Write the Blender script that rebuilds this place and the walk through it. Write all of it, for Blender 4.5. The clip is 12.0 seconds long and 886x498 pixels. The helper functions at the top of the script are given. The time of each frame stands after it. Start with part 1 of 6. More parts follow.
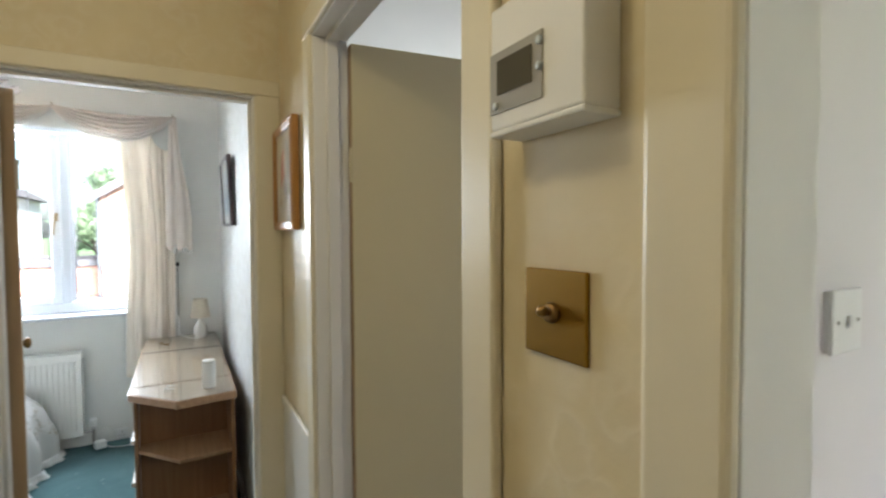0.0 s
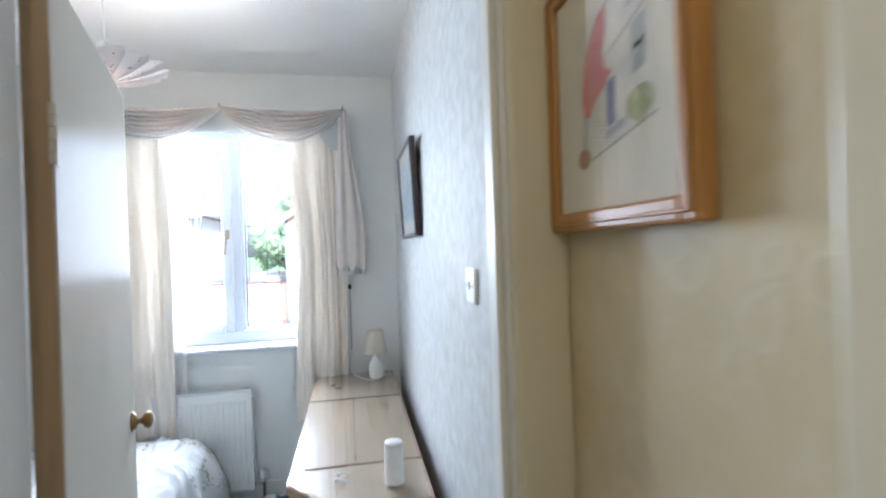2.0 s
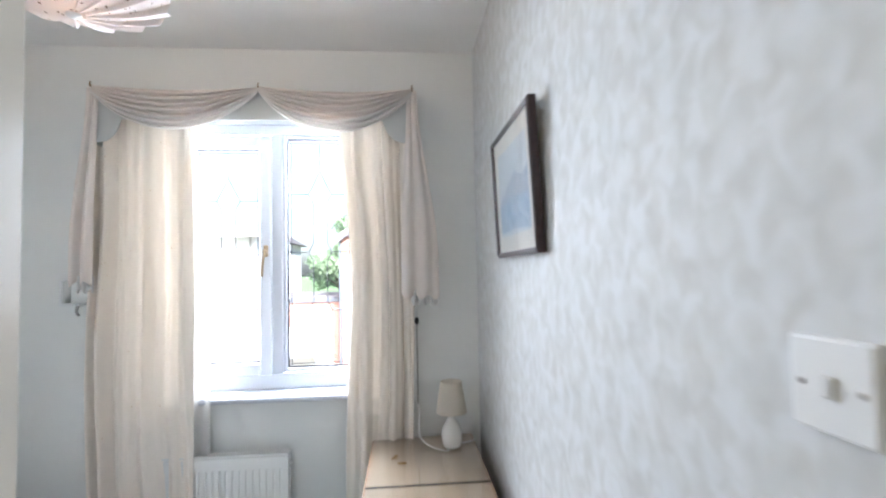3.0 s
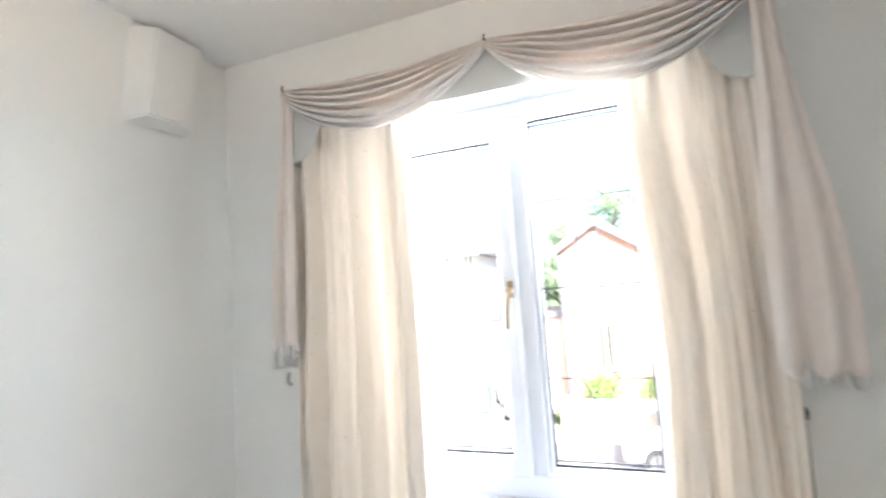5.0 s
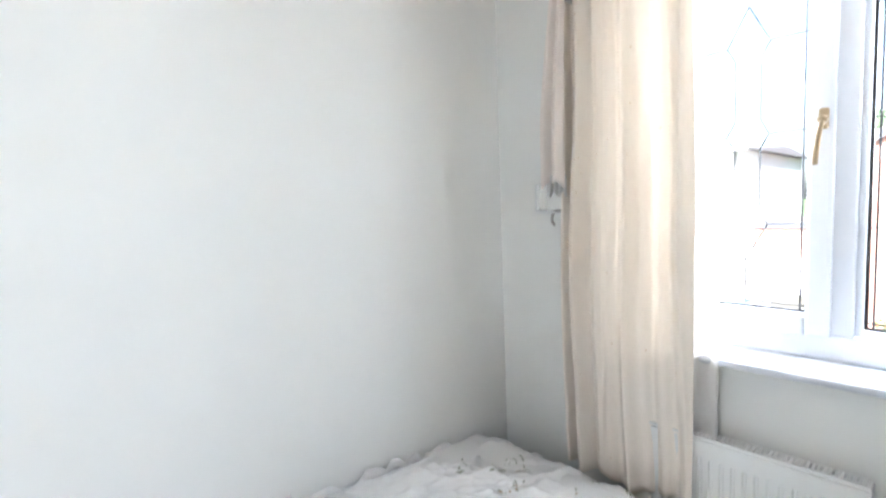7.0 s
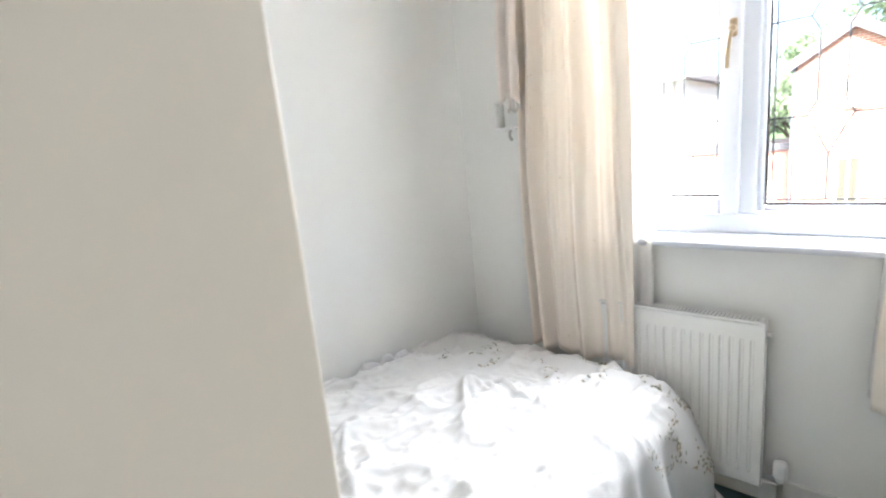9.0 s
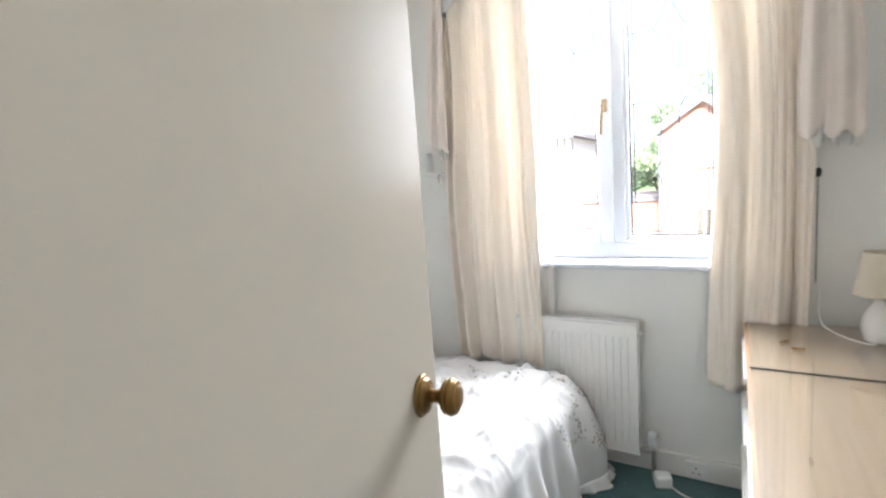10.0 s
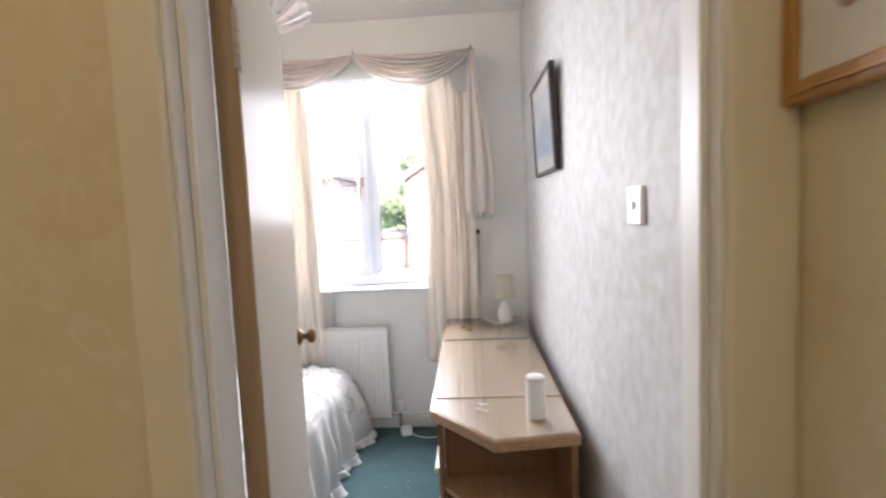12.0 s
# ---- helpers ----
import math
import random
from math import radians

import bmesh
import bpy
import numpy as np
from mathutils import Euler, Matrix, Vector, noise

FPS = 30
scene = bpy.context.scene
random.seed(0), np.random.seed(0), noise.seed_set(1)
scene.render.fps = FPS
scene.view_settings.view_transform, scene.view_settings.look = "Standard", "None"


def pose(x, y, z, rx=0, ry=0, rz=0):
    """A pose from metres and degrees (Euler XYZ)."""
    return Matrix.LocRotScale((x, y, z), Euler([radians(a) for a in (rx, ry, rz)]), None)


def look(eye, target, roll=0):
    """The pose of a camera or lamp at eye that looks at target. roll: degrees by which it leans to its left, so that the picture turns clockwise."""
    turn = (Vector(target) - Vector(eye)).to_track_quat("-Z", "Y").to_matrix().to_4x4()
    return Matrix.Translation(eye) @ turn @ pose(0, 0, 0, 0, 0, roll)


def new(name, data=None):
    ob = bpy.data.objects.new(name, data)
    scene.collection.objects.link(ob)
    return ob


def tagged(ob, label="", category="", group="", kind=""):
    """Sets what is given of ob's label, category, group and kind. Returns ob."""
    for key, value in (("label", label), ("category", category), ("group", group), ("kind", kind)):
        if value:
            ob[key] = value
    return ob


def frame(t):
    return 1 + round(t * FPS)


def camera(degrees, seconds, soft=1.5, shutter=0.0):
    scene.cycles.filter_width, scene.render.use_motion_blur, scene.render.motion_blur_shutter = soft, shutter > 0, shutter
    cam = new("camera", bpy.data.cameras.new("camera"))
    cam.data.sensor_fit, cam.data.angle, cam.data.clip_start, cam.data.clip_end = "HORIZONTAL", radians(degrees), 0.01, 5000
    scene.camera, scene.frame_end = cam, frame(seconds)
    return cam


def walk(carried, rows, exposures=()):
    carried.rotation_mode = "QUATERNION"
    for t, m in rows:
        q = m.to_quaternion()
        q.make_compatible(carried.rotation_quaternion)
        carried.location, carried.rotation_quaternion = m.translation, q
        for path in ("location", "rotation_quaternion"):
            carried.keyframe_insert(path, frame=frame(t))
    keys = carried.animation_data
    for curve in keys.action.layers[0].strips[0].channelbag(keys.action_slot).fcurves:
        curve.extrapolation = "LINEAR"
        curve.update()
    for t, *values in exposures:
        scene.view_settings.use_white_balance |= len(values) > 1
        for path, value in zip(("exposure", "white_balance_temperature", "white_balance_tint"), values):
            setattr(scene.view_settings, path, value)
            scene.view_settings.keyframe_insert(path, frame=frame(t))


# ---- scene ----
cam = camera(85.4, 12.0, soft=2.1, shutter=0.4)
PATH = [
    (0, (-0.207, -1.78, 1.54), (0.756, -0.028, 1.468), -0.3),
    (0.5, (-0.216, -1.721, 1.531), (0.553, 0.124, 1.453), -0.7),
    (1, (-0.225, -1.477, 1.511), (0.452, 0.403, 1.417), 0.1),
    (1.5, (-0.24, -1.116, 1.526), (0.302, 0.808, 1.474), -0.8),
    (2, (-0.205, -0.684, 1.533), (0.171, 1.28, 1.526), -1.9),
    (2.5, (-0.261, -0.281, 1.518), (0.015, 1.699, 1.563), -1.9),
    (2.7, (-0.275, -0.132, 1.526), (-0.036, 1.852, 1.588), -1.5),
    (4.3, (-0.464, 0.758, 1.604), (-0.703, 2.735, 1.79), -2.0),
    (4.5, (-0.532, 0.821, 1.612), (-0.845, 2.788, 1.799), -2.2),
    (5, (-0.62, 0.967, 1.669), (-1.302, 2.839, 1.844), -4.0),
    (5.5, (-0.671, 0.996, 1.689), (-1.721, 2.688, 1.872), -4.3),
    (6, (-0.68, 0.971, 1.642), (-1.992, 2.473, 1.791), -4.3),
    (6.5, (-0.676, 0.927, 1.548), (-2.118, 2.313, 1.592), -3.2),
    (7, (-0.686, 0.868, 1.449), (-2.166, 2.203, 1.28), -2.2),
    (7.5, (-0.707, 0.856, 1.395), (-2.151, 2.18, 0.99), -3.7),
    (7.7, (-0.704, 0.859, 1.376), (-2.13, 2.178, 0.896), -4.0),
    (9.3, (-0.552, 0.557, 1.33), (-1.823, 2.066, 1.001), -6.5),
    (9.5, (-0.534, 0.487, 1.316), (-1.719, 2.074, 1.042), -5.9),
    (10, (-0.478, 0.285, 1.334), (-1.512, 1.979, 1.089), -4.1),
    (10.2, (-0.456, 0.186, 1.336), (-1.433, 1.914, 1.092), -3.5),
    (10.5, (-0.427, 0.046, 1.341), (-1.272, 1.845, 1.11), -2.7),
    (11, (-0.368, -0.183, 1.373), (-0.957, 1.715, 1.147), -1.6),
    (11.5, (-0.319, -0.414, 1.409), (-0.734, 1.534, 1.227), -2.3),
    (12, (-0.292, -0.621, 1.443), (-0.394, 1.37, 1.284), -2.5),
]
EXPOSURES = [(0.0, 3.0, 5950, 5), (0.5, 2.97, 5650, 1), (1.0, 2.98, 5500, 1), (1.5, 2.95, 5200, 5), (2.0, 2.97, 5350, 8), (2.7, 2.80, 5650, 10), (4.3, 3.12, 6150, 11), (6.2, 3.0, 6050, 10), (7.5, 3.17, 5950, 10), (9.5, 3.15, 6300, 11), (11.0, 3.05, 6250, 13), (12.0, 3.05, 6350, 18)]
walk(cam, [(t, look(eye, target, roll)) for t, eye, target, roll in PATH], EXPOSURES)

# ---- light ----
world = bpy.data.worlds.new("world")
scene.world = world
world.use_nodes = True
wn = world.node_tree.nodes
sky = wn.new("ShaderNodeTexSky")
sky.sky_type, sky.sun_disc = "NISHITA", False
sky.sun_elevation, sky.sun_rotation = radians(48), radians(200)
sky.dust_density, sky.air_density = 4.0, 1.0
wn["Background"].inputs["Strength"].default_value = 0.095
world.node_tree.links.new(sky.outputs[0], wn["Background"].inputs["Color"])


def lamp(name, kind, m, energy, colour, size=0.1):
    data = bpy.data.lights.new(name, kind)
    data.energy, data.color = energy, colour
    if kind == "SUN":
        data.angle = radians(size)
    elif kind == "AREA":
        data.shape, data.size, data.size_y = "RECTANGLE", size[0], size[1]
    else:
        data.shadow_soft_size = size
    ob = new(name, data)
    ob.matrix_world = m
    return ob


lamp("sun", "SUN", look((5, -6, 12), (-3, 12, -3)), 5.0, (1.0, 0.96, 0.9), 12)
lamp("bedroom_bulb", "POINT", pose(-1.08, 1.3, 2.240), 6.2, (1.0, 0.75, 0.53), 0.03)
lamp("hall_ceiling_light", "POINT", pose(-0.65, -1.30, 2.42), 1.42, (1.0, 0.805, 0.50), 0.09)
# area lamps at the openings standing in for skylight; side-room windows are unseen, assumed
lamp("bedroom_window_skylight", "AREA", look((-0.96, 2.98, 1.90), (-0.96, 0.9, 0.70)), 27.0, (0.92, 0.955, 1.0), (1.08, 1.15))
lamp("front_room_sky_fill", "AREA", look((2.15, 2.60, 1.65), (2.15, 0, 1.45)), 5.0, (1.0, 0.97, 0.93), (1.4, 1.2))
lamp("third_room_sky_fill", "AREA", look((1.9, -3.36, 1.6), (1.9, 0, 1.4)), 0.40, (1.0, 0.89, 0.98), (1.3, 1.1))


# ---- materials ----
def material(name, colour, rough=0.6, metal=0.0, spec=0.5):
    m = bpy.data.materials.new(name)
    m.use_nodes = True
    b = m.node_tree.nodes["Principled BSDF"]
    b.inputs["Base Color"].default_value = (*colour, 1)
    b.inputs["Roughness"].default_value = rough
    b.inputs["Metallic"].default_value = metal
    b.inputs["Specular IOR Level"].default_value = spec
    return m


def coords(m, scale=(1, 1, 1), world_space=True):
    """Texture coordinates in metres, with a scale on each axis."""
    n, l = m.node_tree.nodes, m.node_tree.links
    mp = n.new("ShaderNodeMapping")
    mp.inputs["Scale"].default_value = scale
    if world_space:
        g = n.new("ShaderNodeNewGeometry")
        l.new(g.outputs["Position"], mp.inputs["Vector"])
    else:
        g = n.new("ShaderNodeTexCoord")
        l.new(g.outputs["Object"], mp.inputs["Vector"])
    return mp.outputs[0]


def noise_tex(m, vec, scale, detail=4.0, rough=0.55, distort=0.0):
    n = m.node_tree.nodes.new("ShaderNodeTexNoise")
    n.inputs["Scale"].default_value, n.inputs["Detail"].default_value = scale, detail
    n.inputs["Roughness"].default_value, n.inputs["Distortion"].default_value = rough, distort
    m.node_tree.links.new(vec, n.inputs["Vector"])
    return n.outputs["Fac"]


def ramp(m, fac, stops):
    n = m.node_tree.nodes.new("ShaderNodeValToRGB")
    r = n.color_ramp
    while len(r.elements) < len(stops):
        r.elements.new(0.5)
    for e, (at, c) in zip(r.elements, stops):
        e.position, e.color = at, (*c, 1)
    m.node_tree.links.new(fac, n.inputs["Fac"])
    return n.outputs["Color"]


def bump(m, height, strength, distance):
    n = m.node_tree.nodes.new("ShaderNodeBump")
    n.inputs["Strength"].default_value, n.inputs["Distance"].default_value = strength, distance
    m.node_tree.links.new(height, n.inputs["Height"])
    b = m.node_tree.nodes["Principled BSDF"]
    old = b.inputs["Normal"].links
    if old:
        m.node_tree.links.new(old[0].from_socket, n.inputs["Normal"])
    m.node_tree.links.new(n.outputs[0], b.inputs["Normal"])


def colour_in(m, socket):
    m.node_tree.links.new(socket, m.node_tree.nodes["Principled BSDF"].inputs["Base Color"])


def rough_in(m, fac, low, high):
    n = m.node_tree.nodes.new("ShaderNodeMapRange")
    n.inputs["To Min"].default_value, n.inputs["To Max"].default_value = low, high
    m.node_tree.links.new(fac, n.inputs["Value"])
    m.node_tree.links.new(n.outputs[0], m.node_tree.nodes["Principled BSDF"].inputs["Roughness"])


def tint(c, k):
    return tuple(v * k for v in c)


def painted(name, c, rough=0.55, relief=0.25, fine=180.0, spec=0.4):
    """Emulsion or gloss paint: slow tonal drift, fine roller texture."""
    m = material(name, c, rough, 0, spec)
    v = coords(m)
    drift = noise_tex(m, v, 1.7, 5)
    colour_in(m, ramp(m, drift, [(0.25, tint(c, 0.93)), (0.75, c)]))
    grain = noise_tex(m, v, fine, 3)
    bump(m, grain, relief, 0.001)
    slow = noise_tex(m, v, 9, 2)
    bump(m, slow, 0.25, 0.004)
    rough_in(m, drift, rough * 0.9, rough * 1.1)
    return m


def gloss_paint(name, c):
    """Brushed gloss paint: a matt body under a thin clear film that mirrors more the flatter it is seen."""
    m = painted(name, c, 0.6, 0.05, 25, 0.0)
    n, l = m.node_tree.nodes, m.node_tree.links
    v = coords(m, (1.0, 1.0, 0.35))
    wave = n.new("ShaderNodeBump")
    wave.inputs["Strength"].default_value, wave.inputs["Distance"].default_value = 0.45, 0.006
    l.new(noise_tex(m, v, 7.0, 2), wave.inputs["Height"])
    g = n.new("ShaderNodeBsdfGlossy")
    g.inputs["Roughness"].default_value = 0.27
    l.new(wave.outputs[0], g.inputs["Normal"])
    lw = n.new("ShaderNodeLayerWeight")
    pw = n.new("ShaderNodeMath")
    pw.operation = "POWER"
    pw.inputs[1].default_value = 5.0
    l.new(lw.outputs["Facing"], pw.inputs[0])
    k = n.new("ShaderNodeMath")
    k.operation = "MULTIPLY_ADD"
    k.inputs[1].default_value, k.inputs[2].default_value = 0.045, 0.014
    l.new(pw.outputs[0], k.inputs[0])
    mix = n.new("ShaderNodeMixShader")
    l.new(k.outputs[0], mix.inputs[0])
    l.new(n["Principled BSDF"].outputs[0], mix.inputs[1])
    l.new(g.outputs[0], mix.inputs[2])
    l.new(mix.outputs[0], n["Material Output"].inputs["Surface"])
    return m


room_wall = painted("room_wall_paint", (0.83, 0.83, 0.80), 0.6)
ceiling_paint = painted("ceiling_paint", (0.89, 0.885, 0.865), 0.7, 0.4, 120)
trim_paint = painted("trim_gloss_paint", (0.79, 0.78, 0.755), 0.5, 0.12, 60, 0.25)
hall_trim = painted("hall_cream_gloss", (0.73, 0.68, 0.55), 0.36, 0.12, 60, 0.3)
door_paint = gloss_paint("door_gloss_paint", (0.55, 0.51, 0.435))
cream_door = painted("cream_door_paint", (0.62, 0.555, 0.365), 0.4, 0.15, 25, 0.3)
side_wall = painted("far_room_paint", (0.75, 0.72, 0.725), 0.6)


def swirl_plaster():
    """Hall walls: cream paint over plaster combed into loose overlapping fans."""
    c = (0.67, 0.592, 0.415)
    m = material("hall_swirl_plaster", c, 0.42, 0, 0.3)
    n, l = m.node_tree.nodes, m.node_tree.links
    v = coords(m)
    wob = n.new("ShaderNodeTexNoise")
    wob.inputs["Scale"].default_value = 16
    l.new(v, wob.inputs["Vector"])
    add = n.new("ShaderNodeMix")
    add.data_type, add.blend_type = "RGBA", "ADD"
    add.inputs["Factor"].default_value = 0.07
    l.new(v, add.inputs[6])
    l.new(wob.outputs["Color"], add.inputs[7])
    vor = n.new("ShaderNodeTexVoronoi")
    vor.feature, vor.inputs["Scale"].default_value = "F1", 16
    l.new(add.outputs[2], vor.inputs["Vector"])
    mask = ramp(m, noise_tex(m, v, 4.5, 2), [(0.34, (0, 0, 0)), (0.56, (1, 1, 1))])
    mul = n.new("ShaderNodeMath")
    mul.operation = "MULTIPLY"
    l.new(ramp(m, vor.outputs["Distance"], [(0.0, (0.1, 0.1, 0.1)), (0.24, (0.3, 0.3, 0.3)), (0.40, (1, 1, 1)), (0.54, (0.3, 0.3, 0.3)), (0.7, (0, 0, 0))]), mul.inputs[0])
    l.new(mask, mul.inputs[1])
    bump(m, mul.outputs[0], 0.13, 0.005)
    bump(m, noise_tex(m, v, 45, 4), 0.25, 0.002)
    drift = noise_tex(m, v, 3.4, 5, 0.6, 0.6)
    colour_in(m, ramp(m, drift, [(0.28, (0.62, 0.50, 0.32)), (0.46, tint(c, 0.96)), (0.62, c), (0.78, (0.71, 0.64, 0.49))]))
    # window glints on the raised fans, painted in as paler arcs of colour
    base = n["Principled BSDF"].inputs["Base Color"]
    old = base.links[0].from_socket
    painted_glint = n.new("ShaderNodeMix")
    painted_glint.data_type = "RGBA"
    part_way = n.new("ShaderNodeMath")
    part_way.operation = "MULTIPLY"
    part_way.inputs[1].default_value = 0.24
    l.new(mul.outputs[0], part_way.inputs[0])
    l.new(part_way.outputs[0], painted_glint.inputs["Factor"])
    l.new(old, painted_glint.inputs[6])
    painted_glint.inputs[7].default_value = (0.76, 0.73, 0.65, 1)
    l.new(painted_glint.outputs[2], base)
    rough_in(m, drift, 0.36, 0.5)
    return m


def wallpaper():
    """The picture wall: off-white paper embossed with soft brushed dabs."""
    c = (0.62, 0.62, 0.605)
    m = material("embossed_wallpaper", c, 0.68, 0, 0.2)
    v = coords(m, (1, 1, 0.9))
    dab = noise_tex(m, v, 24, 1.5, 0.4, 0.5)
    slow = noise_tex(m, v, 7, 2)
    n, l = m.node_tree.nodes, m.node_tree.links
    both = n.new("ShaderNodeMath")
    both.operation = "MULTIPLY_ADD"
    both.inputs[1].default_value = 0.25
    l.new(slow, both.inputs[0])
    l.new(dab, both.inputs[2])
    colour_in(m, ramp(m, both.outputs[0], [(0.40, (0.56, 0.555, 0.535)), (0.62, c), (0.80, (0.675, 0.68, 0.68))]))
    bump(m, dab, 0.075, 0.004)
    bump(m, noise_tex(m, v, 130, 2), 0.15, 0.001)
    return m


def carpet_mat(name, c, c2):
    m = material(name, c, 0.95, 0, 0.1)
    v = coords(m)
    a = noise_tex(m, v, 420, 3, 0.7)
    b = noise_tex(m, v, 3.2, 5, 0.6, 0.5)
    n, l = m.node_tree.nodes, m.node_tree.links
    mix = n.new("ShaderNodeMix")
    mix.data_type = "RGBA"
    mix.inputs["Factor"].default_value = 0.5
    l.new(ramp(m, a, [(0.3, tint(c, 0.55)), (0.7, c2)]), mix.inputs[6])
    l.new(ramp(m, b, [(0.3, tint(c, 0.75)), (0.72, tint(c2, 1.1))]), mix.inputs[7])
    colour_in(m, mix.outputs[2])
    bump(m, a, 0.8, 0.006)
    return m


def wood(name, dark, light, along, rough=0.4, ring=60.0):
    """Straight-grained wood; along: the axis of the grain."""
    m = material(name, light, rough, 0, 0.45)
    sc = [ring, ring, ring]
    sc["xyz".index(along)] = ring * 0.04
    v = coords(m, tuple(sc))
    g = noise_tex(m, v, 1.0, 6, 0.6, 0.4)
    fine = coords(m, tuple(k * 6 for k in sc))
    f = noise_tex(m, fine, 1.0, 3)
    colour_in(m, ramp(m, g, [(0.28, dark), (0.5, tuple((a + b) / 2 for a, b in zip(dark, light))), (0.72, light)]))
    bump(m, f, 0.15, 0.0008)
    rough_in(m, g, rough * 0.85, rough * 1.15)
    return m


def cloth(name, c, through_light=0.35, weave=900.0, slubs=True):
    """Curtain cloth: some of the daylight behind it comes through."""
    m = material(name, c, 0.9, 0, 0.15)
    n, l = m.node_tree.nodes, m.node_tree.links
    v = coords(m, (1, 1, 0.25))
    a = noise_tex(m, v, 220, 3)
    col = ramp(m, a, [(0.3, tint(c, 0.965)), (0.7, c)])
    colour_in(m, col)
    bump(m, noise_tex(m, v, weave, 2), 0.3, 0.0006)
    tr = n.new("ShaderNodeBsdfTranslucent")
    l.new(col, tr.inputs["Color"])
    mix = n.new("ShaderNodeMixShader")
    mix.inputs[0].default_value = through_light
    l.new(n["Principled BSDF"].outputs[0], mix.inputs[1])
    l.new(tr.outputs[0], mix.inputs[2])
    l.new(mix.outputs[0], n["Material Output"].inputs["Surface"])
    return m


def glass_mat(name, gloss=1.0):
    """Thin clear pane: light passes straight, more is mirrored the flatter it is seen."""
    m = bpy.data.materials.new(name)
    m.use_nodes = True
    n, l = m.node_tree.nodes, m.node_tree.links
    n.remove(n["Principled BSDF"])
    t = n.new("ShaderNodeBsdfTransparent")
    g = n.new("ShaderNodeBsdfGlossy")
    g.inputs["Roughness"].default_value = 0.02
    lw = n.new("ShaderNodeLayerWeight")
    pw = n.new("ShaderNodeMath")
    pw.operation = "POWER"
    pw.inputs[1].default_value = 4.0
    l.new(lw.outputs["Facing"], pw.inputs[0])
    k = n.new("ShaderNodeMath")
    k.operation = "MULTIPLY_ADD"
    k.inputs[1].default_value, k.inputs[2].default_value = 0.55 * gloss, 0.03 * gloss
    l.new(pw.outputs[0], k.inputs[0])
    mix = n.new("ShaderNodeMixShader")
    l.new(k.outputs[0], mix.inputs[0])
    l.new(t.outputs[0], mix.inputs[1])
    l.new(g.outputs[0], mix.inputs[2])
    l.new(mix.outputs[0], n["Material Output"].inputs["Surface"])
    return m


def brick_mat():
    m = material("red_brick", (0.36, 0.16, 0.11), 0.85)
    n, l = m.node_tree.nodes, m.node_tree.links
    v = coords(m)
    sx = n.new("ShaderNodeSeparateXYZ")
    l.new(v, sx.inputs[0])
    add = n.new("ShaderNodeMath")
    l.new(sx.outputs["X"], add.inputs[0])
    l.new(sx.outputs["Y"], add.inputs[1])
    cx = n.new("ShaderNodeCombineXYZ")
    l.new(add.outputs[0], cx.inputs["X"])
    l.new(sx.outputs["Z"], cx.inputs["Y"])
    br = n.new("ShaderNodeTexBrick")
    br.inputs["Scale"].default_value = 1.0
    br.inputs["Brick Width"].default_value, br.inputs["Row Height"].default_value = 0.225, 0.075
    br.inputs["Mortar Size"].default_value = 0.008
    br.inputs["Color1"].default_value, br.inputs["Color2"].default_value = (0.40, 0.17, 0.12, 1), (0.30, 0.13, 0.09, 1)
    br.inputs["Mortar"].default_value = (0.45, 0.42, 0.38, 1)
    l.new(cx.outputs[0], br.inputs["Vector"])
    colour_in(m, br.outputs["Color"])
    bump(m, br.outputs["Fac"], -0.4, 0.008)
    return m


def specks(m, scale, size, c, chance):
    """Small scattered flecks of another colour, mixed over the base colour."""
    n, l = m.node_tree.nodes, m.node_tree.links
    base = n["Principled BSDF"].inputs["Base Color"]
    old = base.links[0].from_socket
    vor = n.new("ShaderNodeTexVoronoi")
    vor.inputs["Scale"].default_value = scale
    l.new(coords(m), vor.inputs["Vector"])
    near = n.new("ShaderNodeMath")
    near.operation = "LESS_THAN"
    near.inputs[1].default_value = size
    l.new(vor.outputs["Distance"], near.inputs[0])
    some = n.new("ShaderNodeMath")
    some.operation = "LESS_THAN"
    some.inputs[1].default_value = chance
    sep = n.new("ShaderNodeSeparateColor")
    l.new(vor.outputs["Color"], sep.inputs[0])
    l.new(sep.outputs[0], some.inputs[0])
    both = n.new("ShaderNodeMath")
    both.operation = "MULTIPLY"
    l.new(near.outputs[0], both.inputs[0])
    l.new(some.outputs[0], both.inputs[1])
    mix = n.new("ShaderNodeMix")
    mix.data_type = "RGBA"
    l.new(both.outputs[0], mix.inputs["Factor"])
    l.new(old, mix.inputs[6])
    mix.inputs[7].default_value = (*c, 1)
    l.new(mix.outputs[2], base)


hall_plaster = swirl_plaster()
paper = wallpaper()
carpet = carpet_mat("teal_carpet", (0.085, 0.155, 0.165), (0.13, 0.215, 0.225))
specks(carpet, 18, 0.13, (0.20, 0.27, 0.27), 0.35)
pale_carpet = carpet_mat("pale_carpet", (0.42, 0.40, 0.38), (0.55, 0.53, 0.5))
desk_oak = wood("desk_oak", (0.335, 0.252, 0.163), (0.475, 0.378, 0.265), "y", 0.35, 26)
desk_edge = wood("desk_edge_oak", (0.33, 0.19, 0.10), (0.47, 0.30, 0.175), "y", 0.4, 60)
# brown oak ends, with the low light below the top darkened into the colour
desk_dark = wood("desk_end_oak", (0.22, 0.11, 0.05), (0.33, 0.18, 0.085), "z", 0.5, 40)
edge_wood = wood("door_edge_wood", (0.30, 0.20, 0.11), (0.42, 0.29, 0.16), "z", 0.55, 60)
frame_pine = wood("picture_pine", (0.36, 0.17, 0.05), (0.50, 0.27, 0.09), "z", 0.35, 90)
